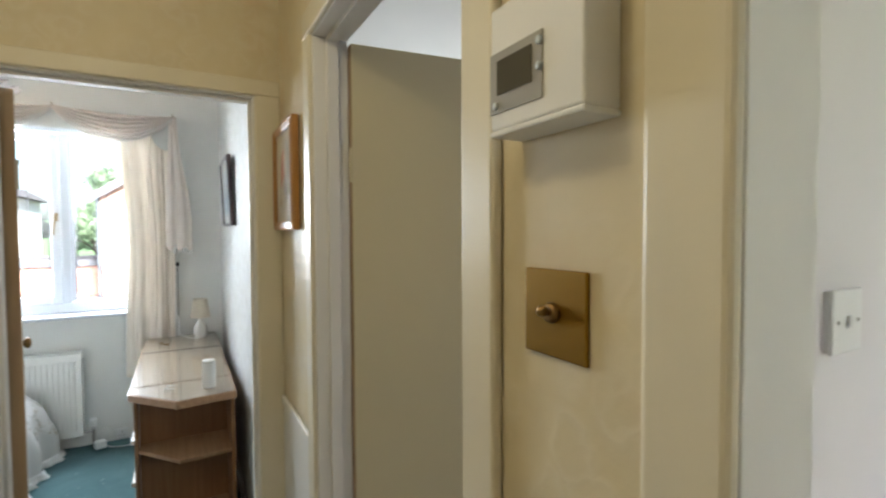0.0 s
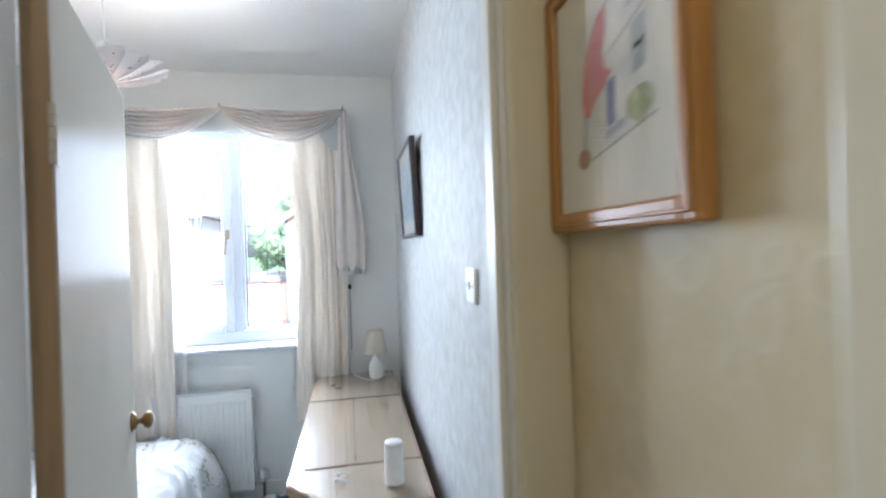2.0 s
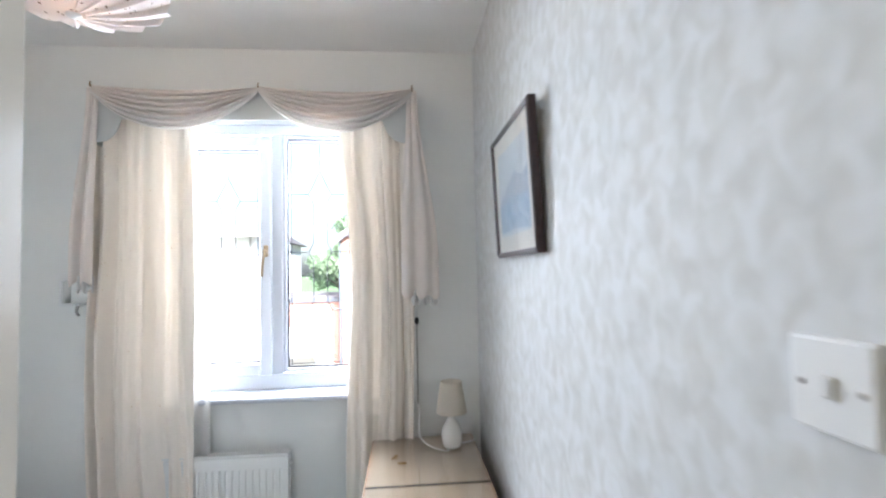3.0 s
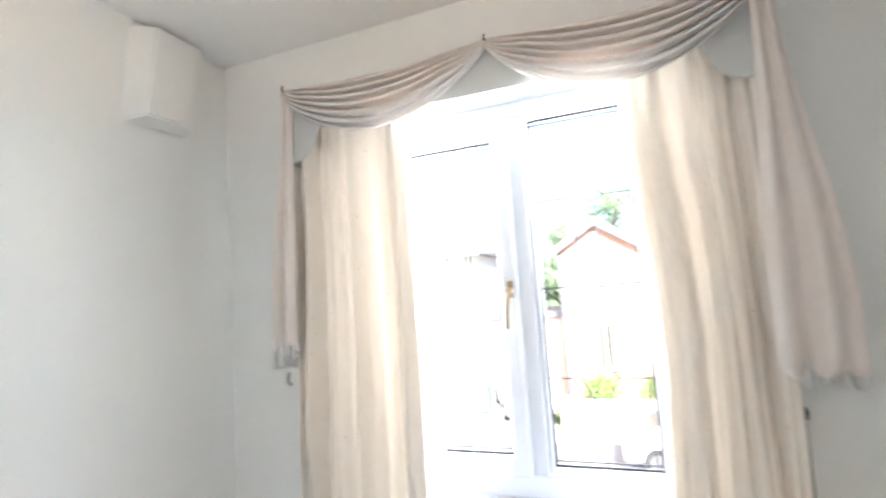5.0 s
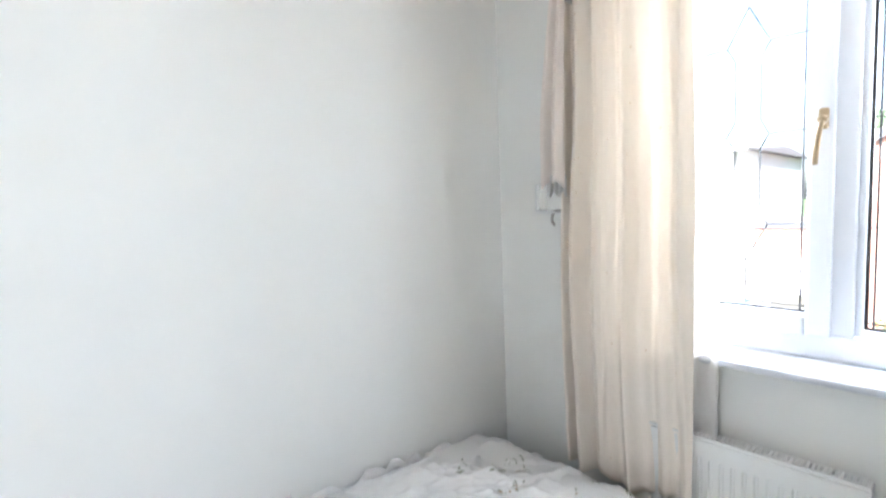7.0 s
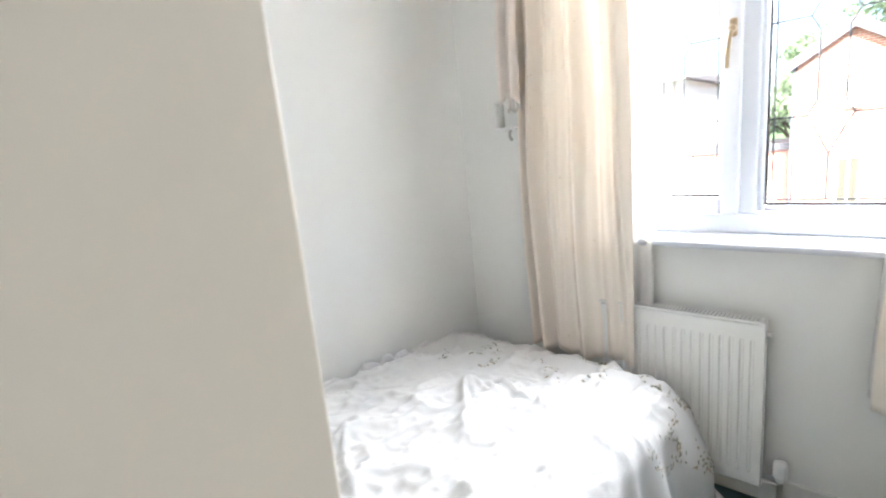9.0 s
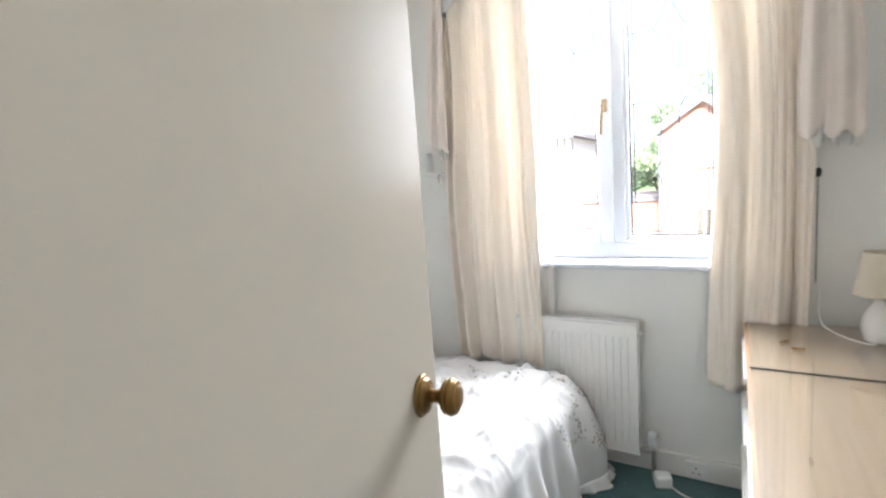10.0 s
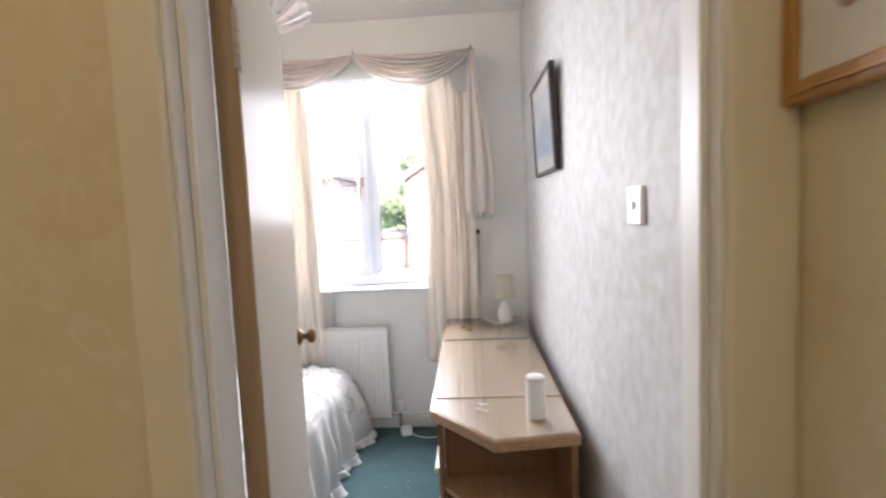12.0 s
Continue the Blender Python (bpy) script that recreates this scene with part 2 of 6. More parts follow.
dark_frame = wood("picture_mahogany", (0.026, 0.013, 0.012), (0.055, 0.026, 0.023), "y", 0.3, 90)
upvc = painted("white_upvc", (0.70, 0.72, 0.765), 0.25, 0.05, 40, 0.5)
drawer_white = painted("cream_laminate", (0.80, 0.77, 0.71), 0.3, 0.05, 50)
curtain_cloth = cloth("cream_curtain_cloth", (0.95, 0.88, 0.79), 0.21)
specks(curtain_cloth, 22, 0.075, (0.74, 0.62, 0.48), 0.28)
lining_cloth = cloth("white_lining_cloth", (0.86, 0.845, 0.82), 0.5)
hem_cloth = cloth("pale_swag_hem_cloth", (0.90, 0.86, 0.82), 0.3)
swag_cloth = cloth("champagne_swag_cloth", (0.88, 0.81, 0.75), 0.25)
pelmet_cloth = cloth("grey_pelmet_cloth", (0.66, 0.66, 0.63), 0.1)
duvet_cloth = cloth("white_duvet_cotton", (0.71, 0.70, 0.685), 0.05, 700)
thread_green = material("sage_thread", (0.27, 0.28, 0.21), 0.8)
thread_brown = material("tan_thread", (0.42, 0.33, 0.23), 0.8)
speck_brown = material("brown_speck_thread", (0.16, 0.10, 0.06), 0.8)
shade_cloth = cloth("speckled_shade_cloth", (0.80, 0.75, 0.725), 0.22)
lamp_shade_cloth = cloth("cream_shade_cloth", (0.78, 0.72, 0.62), 0.4)
brass = material("aged_brass", (0.27, 0.165, 0.06), 0.32, 1.0)
brass_v = coords(brass)
rough_in(brass, noise_tex(brass, brass_v, 70, 5), 0.2, 0.55)
plate_brass = material("brushed_brass_plate", (0.27, 0.155, 0.022), 0.42, 1.0)
rough_in(plate_brass, noise_tex(plate_brass, coords(plate_brass, (900, 900, 30)), 1, 3), 0.3, 0.55)
gold = material("satin_gold_handle", (0.34, 0.25, 0.15), 0.38, 0.35)
chrome = material("steel_pipe", (0.42, 0.40, 0.38), 0.3, 1.0)
white_plastic = painted("white_plastic", (0.80, 0.80, 0.79), 0.35, 0.03, 40)
ceramic = painted("cream_ceramic", (0.80, 0.78, 0.74), 0.2, 0.03, 30)
grey_panel = painted("grey_bezel_plastic", (0.33, 0.32, 0.29), 0.45, 0.05, 80)
rocker_grey = painted("pale_grey_plastic", (0.70, 0.70, 0.69), 0.4, 0.05, 80)
dark_screen = material("dark_display", (0.075, 0.07, 0.055), 0.2)
button_blue = material("pale_blue_button", (0.55, 0.62, 0.68), 0.4)
black = painted("black_rubber", (0.03, 0.03, 0.03), 0.5, 0.05, 60)
lead = material("lead_came", (0.07, 0.07, 0.075), 0.6, 0.2)
pane_glass = glass_mat("window_glass", 0.6)
sheet_glass = glass_mat("table_glass", 1.4)
picture_glass = glass_mat("picture_glass", 1.0)
mount_card = painted("cream_mount_card", (0.74, 0.71, 0.64), 0.8, 0.1, 300)
radiator_white = painted("radiator_enamel", (0.84, 0.835, 0.805), 0.3, 0.04, 40)
brick = brick_mat()
render_white = painted("white_render", (0.75, 0.74, 0.7), 0.9, 0.5, 30)
roof_tile = painted("slate_roof", (0.13, 0.12, 0.125), 0.8, 0.8, 8)
dark_timber = painted("dark_fascia", (0.085, 0.09, 0.105), 0.6)
asphalt = painted("asphalt", (0.16, 0.16, 0.165), 0.95, 0.8, 60)
paving = painted("pale_paving", (0.40, 0.39, 0.37), 0.9, 0.5, 12)
grass_mat = painted("lawn_grass", (0.07, 0.12, 0.04), 0.95, 1.0, 50)
leaf_mat = cloth("tree_leaves", (0.22, 0.29, 0.18), 0.4, 40)
hedge_leaf = painted("hedge_leaves", (0.12, 0.19, 0.05), 0.7, 0.2, 5)
bark = painted("bark", (0.10, 0.075, 0.055), 0.95, 1.0, 30)
car_silver = material("silver_car_paint", (0.42, 0.45, 0.50), 0.3, 0.5)
car_white = material("white_car_paint", (0.78, 0.79, 0.80), 0.25)
tyre_mat = painted("tyre_rubber", (0.03, 0.03, 0.032), 0.85)
bin_blue = painted("bin_plastic", (0.10, 0.17, 0.22), 0.5)


# ---- mesh helpers ----
def mesh_object(name, bm, mats, parent=None, smooth=False):
    me = bpy.data.meshes.new(name)
    bmesh.ops.recalc_face_normals(bm, faces=bm.faces)
    if smooth:
        for f in bm.faces:
            f.smooth = True
    bm.to_mesh(me)
    bm.free()
    for m in (mats if isinstance(mats, (list, tuple)) else [mats]):
        me.materials.append(m)
    ob = new(name, me)
    if parent is not None:
        ob.parent = parent
        ob.matrix_parent_inverse = parent.matrix_world.inverted()
    return ob


def part(name, bm, mat, parent, label="", smooth=False):
    ob = mesh_object(name, bm, mat, parent, smooth)
    if label:
        tagged(ob, label)
    return ob


def thing(name, at, label, category, group="", kind=""):
    """An empty at the base of a thing, to carry its parts."""
    ob = new(name)
    ob.empty_display_size = 0.05
    ob.location = at
    bpy.context.view_layer.update()
    return tagged(ob, label, category, group, kind)


def structure(name, bm, mat, label, category="", smooth=False):
    return tagged(mesh_object(name, bm, mat, None, smooth), label, category or name.split("_")[0], kind="structure")


def add_box(bm, x0, x1, y0, y1, z0, z1, bevel=0.0, seg=2, m=None):
    r = bmesh.ops.create_cube(bm, size=1.0)
    vs = r["verts"]
    for v in vs:
        v.co = Vector(((x0 + x1) / 2 + v.co.x * (x1 - x0), (y0 + y1) / 2 + v.co.y * (y1 - y0), (z0 + z1) / 2 + v.co.z * (z1 - z0)))
    if bevel:
        es = list({e for v in vs for e in v.link_edges})
        out = bmesh.ops.bevel(bm, geom=es, offset=bevel, segments=seg, affect="EDGES", profile=0.5)
        vs = list({v for f in out["faces"] for v in f.verts} | {v for v in vs if v.is_valid})
    if m is not None:
        bmesh.ops.transform(bm, matrix=m, verts=vs)
    return vs


def boxed(*args, **kw):
    bm = bmesh.new()
    add_box(bm, *args, **kw)
    return bm


def add_lathe(bm, profile, centre=(0, 0, 0), steps=24, m=None, wave=None):
    """Turned solid round z: profile of (radius, z) from bottom to top."""
    rings = []
    made = []
    for r, z in profile:
        ring = []
        for k in range(steps):
            a = 2 * math.pi * k / steps
            rr = r * (1 + wave(a, z) if wave else 1)
            v = bm.verts.new((centre[0] + rr * math.cos(a), centre[1] + rr * math.sin(a), centre[2] + z))
            ring.append(v)
        rings.append(ring)
        made += ring
    for a, b in zip(rings, rings[1:]):
        for k in range(steps):
            bm.faces.new((a[k], a[(k + 1) % steps], b[(k + 1) % steps], b[k]))
    bm.faces.new(rings[0][::-1])
    bm.faces.new(rings[-1])
    if m is not None:
        bmesh.ops.transform(bm, matrix=m, verts=made)
    return made


def turned(profile, centre=(0, 0, 0), steps=24, m=None):
    bm = bmesh.new()
    add_lathe(bm, profile, centre, steps, m)
    return bm


def add_tube(bm, pts, r, steps=8):
    pts = [Vector(p) for p in pts]
    rings = []
    for i, p in enumerate(pts):
        d = (pts[min(i + 1, len(pts) - 1)] - pts[max(i - 1, 0)]).normalized()
        q = d.to_track_quat("Z", "Y")
        rings.append([bm.verts.new(p + q @ Vector((r * math.cos(2 * math.pi * k / steps), r * math.sin(2 * math.pi * k / steps), 0))) for k in range(steps)])
    for a, b in zip(rings, rings[1:]):
        for k in range(steps):
            bm.faces.new((a[k], a[(k + 1) % steps], b[(k + 1) % steps], b[k]))
    bm.faces.new(rings[0][::-1])
    bm.faces.new(rings[-1])


def tube(pts, r, steps=8):
    bm = bmesh.new()
    add_tube(bm, pts, r, steps)
    return bm


def bezier(a, b, c, d, n=14):
    out = []
    for i in range(n + 1):
        t = i / n
        out.append(tuple((1 - t) ** 3 * p + 3 * t * (1 - t) ** 2 * q + 3 * t * t * (1 - t) * r + t ** 3 * s for p, q, r, s in zip(a, b, c, d)))
    return out


def prism(outline, low, high, bevel=0.0):
    """A flat outline in x, y raised from low to high."""
    bm = bmesh.new()
    a = [bm.verts.new((x, y, low)) for x, y in outline]
    b = [bm.verts.new((x, y, high)) for x, y in outline]
    n = len(a)
    bm.faces.new(a[::-1])
    bm.faces.new(b)
    for i in range(n):
        bm.faces.new((a[i], a[(i + 1) % n], b[(i + 1) % n], b[i]))
    if bevel:
        bmesh.ops.bevel(bm, geom=bm.edges[:], offset=bevel, segments=2, affect="EDGES")
    return bm


def sheet(fn, nu, nv, thick=0.0):
    """A cloth from a function of (u, v), with a small thickness."""
    bm = bmesh.new()
    g = [[bm.verts.new(fn(i / nu, j / nv)) for j in range(nv + 1)] for i in range(nu + 1)]
    for i in range(nu):
        for j in range(nv):
            bm.faces.new((g[i][j], g[i + 1][j], g[i + 1][j + 1], g[i][j + 1]))
    if thick:
        bm.normal_update()
        back = {v: bm.verts.new(v.co - v.normal * thick) for v in list(bm.verts)}
        edges = [e for e in bm.edges if e.is_boundary]
        for f in list(bm.faces):
            bm.faces.new([back[v] for v in f.verts][::-1])
        for e in edges:
            a, b = e.verts
            bm.faces.new((a, b, back[b], back[a]))
    return bm


def smooth01(t):
    t = min(1.0, max(0.0, t))
    return t * t * (3 - 2 * t)


def local(parent_pose, ob):
    """Sets a thing built round the origin at its pose."""
    ob.matrix_world = parent_pose
    return ob


# ---- large structure ----
XR, XL = 0.090, -2.1          # picture wall, bed wall
XH = 0.114                    # hall face of the long wall
Y0, Y1, YW = 0.0, 0.1, 2.5    # door wall (hall face, room face), window wall
H = 2.665
JL, JR, HEAD = -0.665, 0.023, 2.005   # bedroom doorway
WX0, WX1, WZ0, WZ1 = -1.474, -0.468, 0.955, 2.345   # window opening
T = 0.11                      # wall thickness
OUT = 2.80                    # outer face of the window wall


def wall_x(name, y0, y1, x0, x1, z0, z1, holes, mat, label):
    """A wall that runs along x, with openings (x0, x1, z0, z1) cut through it."""
    bm = bmesh.new()
    edge = x0
    for a, b, c, d in sorted(holes):
        add_box(bm, edge, a, y0, y1, z0, z1)
        if c > z0:
            add_box(bm, a, b, y0, y1, z0, c)
        add_box(bm, a, b, y0, y1, d, z1)
        edge = b
    add_box(bm, edge, x1, y0, y1, z0, z1)
    return structure(name, bm, mat, label)


def wall_y(name, x0, x1, y0, y1, z0, z1, holes, mat, label):
    """A wall that runs along y, with openings (y0, y1, z0, z1) cut through it."""
    bm = bmesh.new()
    edge = y0
    for a, b, c, d in sorted(holes):
        add_box(bm, x0, x1, edge, a, z0, z1)
        if c > z0:
            add_box(bm, x0, x1, a, b, z0, c)
        add_box(bm, x0, x1, a, b, d, z1)
        edge = b
    add_box(bm, x0, x1, edge, y1, z0, z1)
    return structure(name, bm, mat, label)


HX0, HY0 = -1.42, -3.3        # hall: far left wall, end behind the walk
HEAD2 = 2.055
R2Y, R3Y = (-1.262, -0.50), (-2.364, -1.604)   # doorways in the hall's long wall
RX1 = 4.3                     # far side of the neighbouring rooms

# window wall: plain painted inside, brick outside as a skin of its own
wall_x("wall_window", YW, OUT - 0.1, XL - T, XR + T - 0.02, -0.02, H + 0.1, [(WX0, WX1, WZ0, WZ1)], room_wall,
       "smooth pale grey-white painted wall round the bedroom window")
wall_y("wall_bed", XL - T, XL, Y1 - 0.1, YW, -0.02, H + 0.1, [], room_wall, "smooth pale grey-white painted wall beside the bed")
wall_y("wall_picture", XR, XR + T - 0.02, Y1, YW, -0.02, H + 0.1, [], paper, "wall in embossed off-white mottled wallpaper")
# the wall with the bedroom door: plaster on the hall side, paint on the room side
wall_x("wall_door_hall_side", Y0, 0.05, HX0 - T, XH, -0.02, H + 0.1, [(JL - 0.02, JR + 0.02, -0.02, HEAD + 0.02)], hall_plaster,
       "cream swirl-plastered hall wall round the bedroom doorway")
wall_x("wall_door_room_side", 0.05, Y1, XL, XR, -0.02, H + 0.1, [(JL - 0.02, JR + 0.02, -0.02, HEAD + 0.02)], room_wall,
       "pale painted bedroom wall round the doorway")
wall_y("wall_hall_long", XH, XH + 0.05, HY0, 0.05, -0.02, H + 0.1,
       [(R2Y[0] - 0.02, R2Y[1] + 0.02, -0.02, HEAD2 + 0.02), (R3Y[0] - 0.02, R3Y[1] + 0.02, -0.02, HEAD2 + 0.02)], hall_plaster,
       "cream swirl-plastered hall wall with two doorways")
wall_y("wall_hall_back_skin", XH + 0.05, XR + T, HY0, Y1, -0.02, H + 0.1,
       [(R2Y[0] - 0.02, R2Y[1] + 0.02, -0.02, HEAD2 + 0.02), (R3Y[0] - 0.02, R3Y[1] + 0.02, -0.02, HEAD2 + 0.02)], side_wall,
       "pale painted far side of the hall wall")
wall_y("wall_hall_far", HX0 - T, HX0, HY0, Y0, -0.02, H + 0.1, [], hall_plaster, "cream swirl-plastered hall wall")
# its opening is an unseen window, added to light the third room
wall_x("wall_hall_end", HY0 - T, HY0, HX0 - T, RX1 + T, -0.02, H + 0.1, [(1.2, 2.6, 1.0, 2.2)], hall_plaster, "cream hall end wall")
# neighbouring rooms behind the hall's doorways
wall_x("wall_between_rooms", -1.45, -1.35, XR + T, RX1, -0.02, H + 0.1, [], side_wall, "pale lilac-white wall with a light switch")
wall_y("wall_far_rooms", RX1, RX1 + T, HY0, YW, -0.02, H + 0.1, [], side_wall, "pale painted far wall")
wall_x("wall_front_room", YW, OUT - 0.1, XR + T - 0.02, RX1 + T, -0.02, H + 0.1, [(1.4, 2.9, 1.0, 2.3)], side_wall, "pale painted wall with an added window out of view")
wall_y("wall_room_back", XR + T - 0.02, XR + T, Y1, YW, -0.02, H + 0.1, [], side_wall, "pale painted wall behind the bedroom")

bm = boxed(XL - T, RX1 + T, HY0 - T, OUT - 0.1, H, H + 0.08)
structure("ceiling", bm, ceiling_paint, "plain white painted ceiling")
bm = boxed(XL, XR, 0.05, YW, -0.05, 0.0)
structure("floor_bedroom", bm, carpet, "worn teal-green bedroom carpet with faint flecks", "carpet")
bm = boxed(HX0, XR + 0.055, HY0, 0.05, -0.05, 0.0)
structure("floor_hall", bm, pale_carpet, "pale hall carpet", "carpet")
bm = boxed(XR + 0.055, RX1, HY0, YW, -0.055, -0.004)
structure("floor_far_rooms", bm, pale_carpet, "pale grey-beige carpet of the neighbouring room", "carpet")


def skirting(name, x0, x1, y0, y1):
    bm = boxed(x0, x1, y0, y1, 0.0, 0.105, bevel=0.006)
    structure(name, bm, trim_paint, "white gloss-painted skirting board", "baseboard")


skirting("baseboard_window", XL, XR, YW - 0.016, YW)
skirting("baseboard_bed", XL, XL + 0.016, Y1, YW - 0.016)
skirting("baseboard_picture", XR - 0.016, XR, Y1 + 0.06, YW - 0.016)


def moulding(name, path, label):
    """Architrave: a board with a rounded inner and a stepped outer edge. path: straight runs of boxes."""
    bm = bmesh.new()
    for a in path:
        add_box(bm, *a, bevel=0.006, seg=3)
    structure(name, bm, trim_paint if "inside" in name else hall_trim, label, "architrave")


# bedroom doorway: lining, stop and architraves
bm = bmesh.new()
add_box(bm, JL - 0.02, JL, -0.004, Y1 + 0.004, 0, HEAD + 0.02, bevel=0.002)
add_box(bm, JR, JR + 0.02, -0.004, Y1 + 0.004, 0, HEAD + 0.02, bevel=0.002)
add_box(bm, JL, JR, -0.004, Y1 + 0.004, HEAD, HEAD + 0.02, bevel=0.002)
add_box(bm, JL, JL + 0.012, 0.02, 0.055, 0, HEAD, bevel=0.002)
add_box(bm, JR - 0.012, JR, 0.02, 0.055, 0, HEAD, bevel=0.002)
add_box(bm, JL + 0.012, JR - 0.012, 0.02, 0.055, HEAD - 0.012, HEAD, bevel=0.002)
structure("trim_bedroom_door_lining", bm, trim_paint, "off-white gloss-painted door lining with a stop", "door frame")
moulding("trim_bedroom_architrave", [(JL - 0.072, JL - 0.006, -0.018, 0.0, 0, HEAD + 0.006), (JR + 0.006, XH, -0.018, 0.0, 0, HEAD + 0.006),
         (JL - 0.072, XH, -0.0185, 0.0, HEAD + 0.006, HEAD + 0.060)], "cream gloss-painted architrave round the bedroom door")
moulding("trim_bedroom_architrave_inside", [(JL - 0.082, JL - 0.020, Y1, Y1 + 0.016, 0, HEAD + 0.006), (JR + 0.006, XR, Y1, Y1 + 0.016, 0, HEAD + 0.006),
         (JL - 0.082, XR, Y1, Y1 + 0.0165, HEAD + 0.006, HEAD + 0.07)], "white gloss-painted architrave inside the bedroom")


def side_doorway(tag, y0, y1, HEAD, stop=True, reveal=0.006, edge=0.006):
    bm = bmesh.new()
    xa, xb = XH - 0.004, XR + T + 0.004
    add_box(bm, xa, xb, y0 - 0.02, y0, 0, HEAD + 0.02, bevel=0.002)
    add_box(bm, xa, xb, y1, y1 + 0.02, 0, HEAD + 0.02, bevel=0.002)
    add_box(bm, xa, xb, y0, y1, HEAD, HEAD + 0.02, bevel=0.002)
    if stop:
        add_box(bm, XH + 0.030, XH + 0.062, y0, y0 + 0.012, 0, HEAD, bevel=0.002)
        add_box(bm, XH + 0.030, XH + 0.062, y1 - 0.012, y1, 0, HEAD, bevel=0.002)
        add_box(bm, XH + 0.030, XH + 0.062, y0 + 0.012, y1 - 0.012, HEAD - 0.012, HEAD, bevel=0.002)
    structure("trim_lining_" + tag, bm, trim_paint, "cream gloss-painted door lining", "door frame")
    bm = bmesh.new()
    xo = XH - 0.015
    add_box(bm, xo, XH, y0 - 0.076, y0 - 0.006, 0, HEAD + 0.006, bevel=0.006, seg=3)
    add_box(bm, xo, XH, y1 + reveal, y1 + 0.072, 0, HEAD + 0.006, bevel=edge, seg=3)
    add_box(bm, xo - 0.0005, XH, y0 - 0.076, y1 + 0.072, HEAD + 0.006, HEAD + 0.075, bevel=0.006, seg=3)
    structure("trim_architrave_" + tag, bm, hall_trim, "cream gloss-painted architrave with rounded edges", "architrave")


side_doorway("second_bedroom", *R2Y, HEAD2)
side_doorway("third_room", *R3Y, HEAD2, False, 0.001, 0.007)

# dado rail with white panelling below it, on the short piece of hall wall by the bedroom door
bm = bmesh.new()
add_box(bm, XH - 0.006, XH, R2Y[1] + 0.074, Y0 - 0.019, 0.0, 0.925)
add_box(bm, XH - 0.012, XH, R2Y[1] + 0.074, Y0 - 0.019, 0.930, 0.962, bevel=0.004, seg=3)
structure("trim_dado_rail", bm, trim_paint, "white gloss-painted dado rail with plain panel below", "dado rail")


# ---- doors ----
def knob_set(parent, at, out):
    """A turned brass knob on a round rose; out: the pose whose z points away from the leaf."""
    m = Matrix.Translation(at) @ out @ Matrix.Scale(0.78, 4)
    rose = part("rose", turned([(0.031, 0.0), (0.032, 0.003), (0.031, 0.006), (0.0285, 0.0075), (0.0275, 0.0065), (0.0265, 0.009), (0.025, 0.013), (0.020, 0.0145), (0.019, 0.013), (0.017, 0.0155), (0.013, 0.017)], steps=32, m=m), brass, parent, "round aged brass rose", True)
    part("knob", turned([(0.0115, 0.014), (0.0100, 0.022), (0.0105, 0.028), (0.014, 0.033), (0.0215, 0.036), (0.0255, 0.040), (0.0258, 0.0425), (0.0240, 0.0435), (0.0262, 0.0445), (0.0278, 0.0475), (0.0276, 0.0515), (0.0248, 0.0530), (0.0258, 0.0545), (0.0245, 0.0575), (0.0205, 0.0590), (0.0195, 0.0578), (0.0180, 0.0610), (0.0120, 0.0635), (0.004, 0.0640)], steps=36, m=m), brass, rose, "ribbed aged brass door knob", True)


def hinge(parent, x, y, z, turn, paint):
    bm = bmesh.new()
    m = pose(x, y, z, 0, 0, turn)
    for k in range(5):
        add_lathe(bm, [(0.0055, -0.045 + k * 0.0185), (0.0055, -0.045 + k * 0.0185 + 0.0165)], steps=10, m=m)
    add_box(bm, 0.0, 0.022, -0.002, 0.001, -0.046, 0.046, m=m)
    part("hinge", bm, paint, parent, "paint-covered butt hinge with a five-part knuckle")


def door_leaf(name, hinge_at, angle, width, label, face_paint, tall=1.972, thick=0.037, mirror=False):
    """A flush gloss-painted leaf that runs from its hinge along the given direction (degrees from +x)."""
    d = thing(name, (hinge_at[0], hinge_at[1], 0.006), label, "door", kind="structure")
    m = pose(hinge_at[0], hinge_at[1], 0.006, 0, 0, angle)
    bm = bmesh.new()
    y0, y1 = (0, thick) if not mirror else (-thick, 0)
    add_box(bm, 0.0, width, y0, y1, 0, tall, bevel=0.003, m=m)
    body = part("leaf", bm, face_paint, d)
    part("hinge_edge", boxed(-0.0025, 0.0005, y0 + 0.002, y1 - 0.002, 0.003, tall - 0.003, m=m), edge_wood, d, "bare brown wooden hinge edge")
    side = -1 if not mirror else 1
    face = pose(0, 0, 0, 90, 0, 0) if not mirror else pose(0, 0, 0, -90, 0, 0)
    knob_set(d, m @ Vector((width - 0.062, 0, 1.09)), m.to_3x3().to_4x4() @ face)
    back = pose(0, 0, 0, -90, 0, 0) if not mirror else pose(0, 0, 0, 90, 0, 0)
    knob_set(d, m @ Vector((width - 0.062, thick if not mirror else -thick, 1.09)), m.to_3x3().to_4x4() @ back)
    part("latch", boxed(width - 0.001, width + 0.0015, (y0 + y1) / 2 - 0.011, (y0 + y1) / 2 + 0.011, 1.02, 1.16, m=m), brass, d, "brass latch plate in the edge")
    for z in (0.24, 1.72):
        hinge(d, hinge_at[0] - 0.004 * math.cos(radians(angle)), hinge_at[1] - 0.004, z, angle, face_paint)
    return d


door_leaf("door_bedroom", (-0.634, 0.126), 104.8, 0.683, "off-white gloss-painted flush door standing open into the bedroom", door_paint)
door_leaf("door_second_bedroom", (0.207, -0.520), -6.4, 0.705, "cream flush door standing open into the next bedroom", cream_door, tall=2.04)

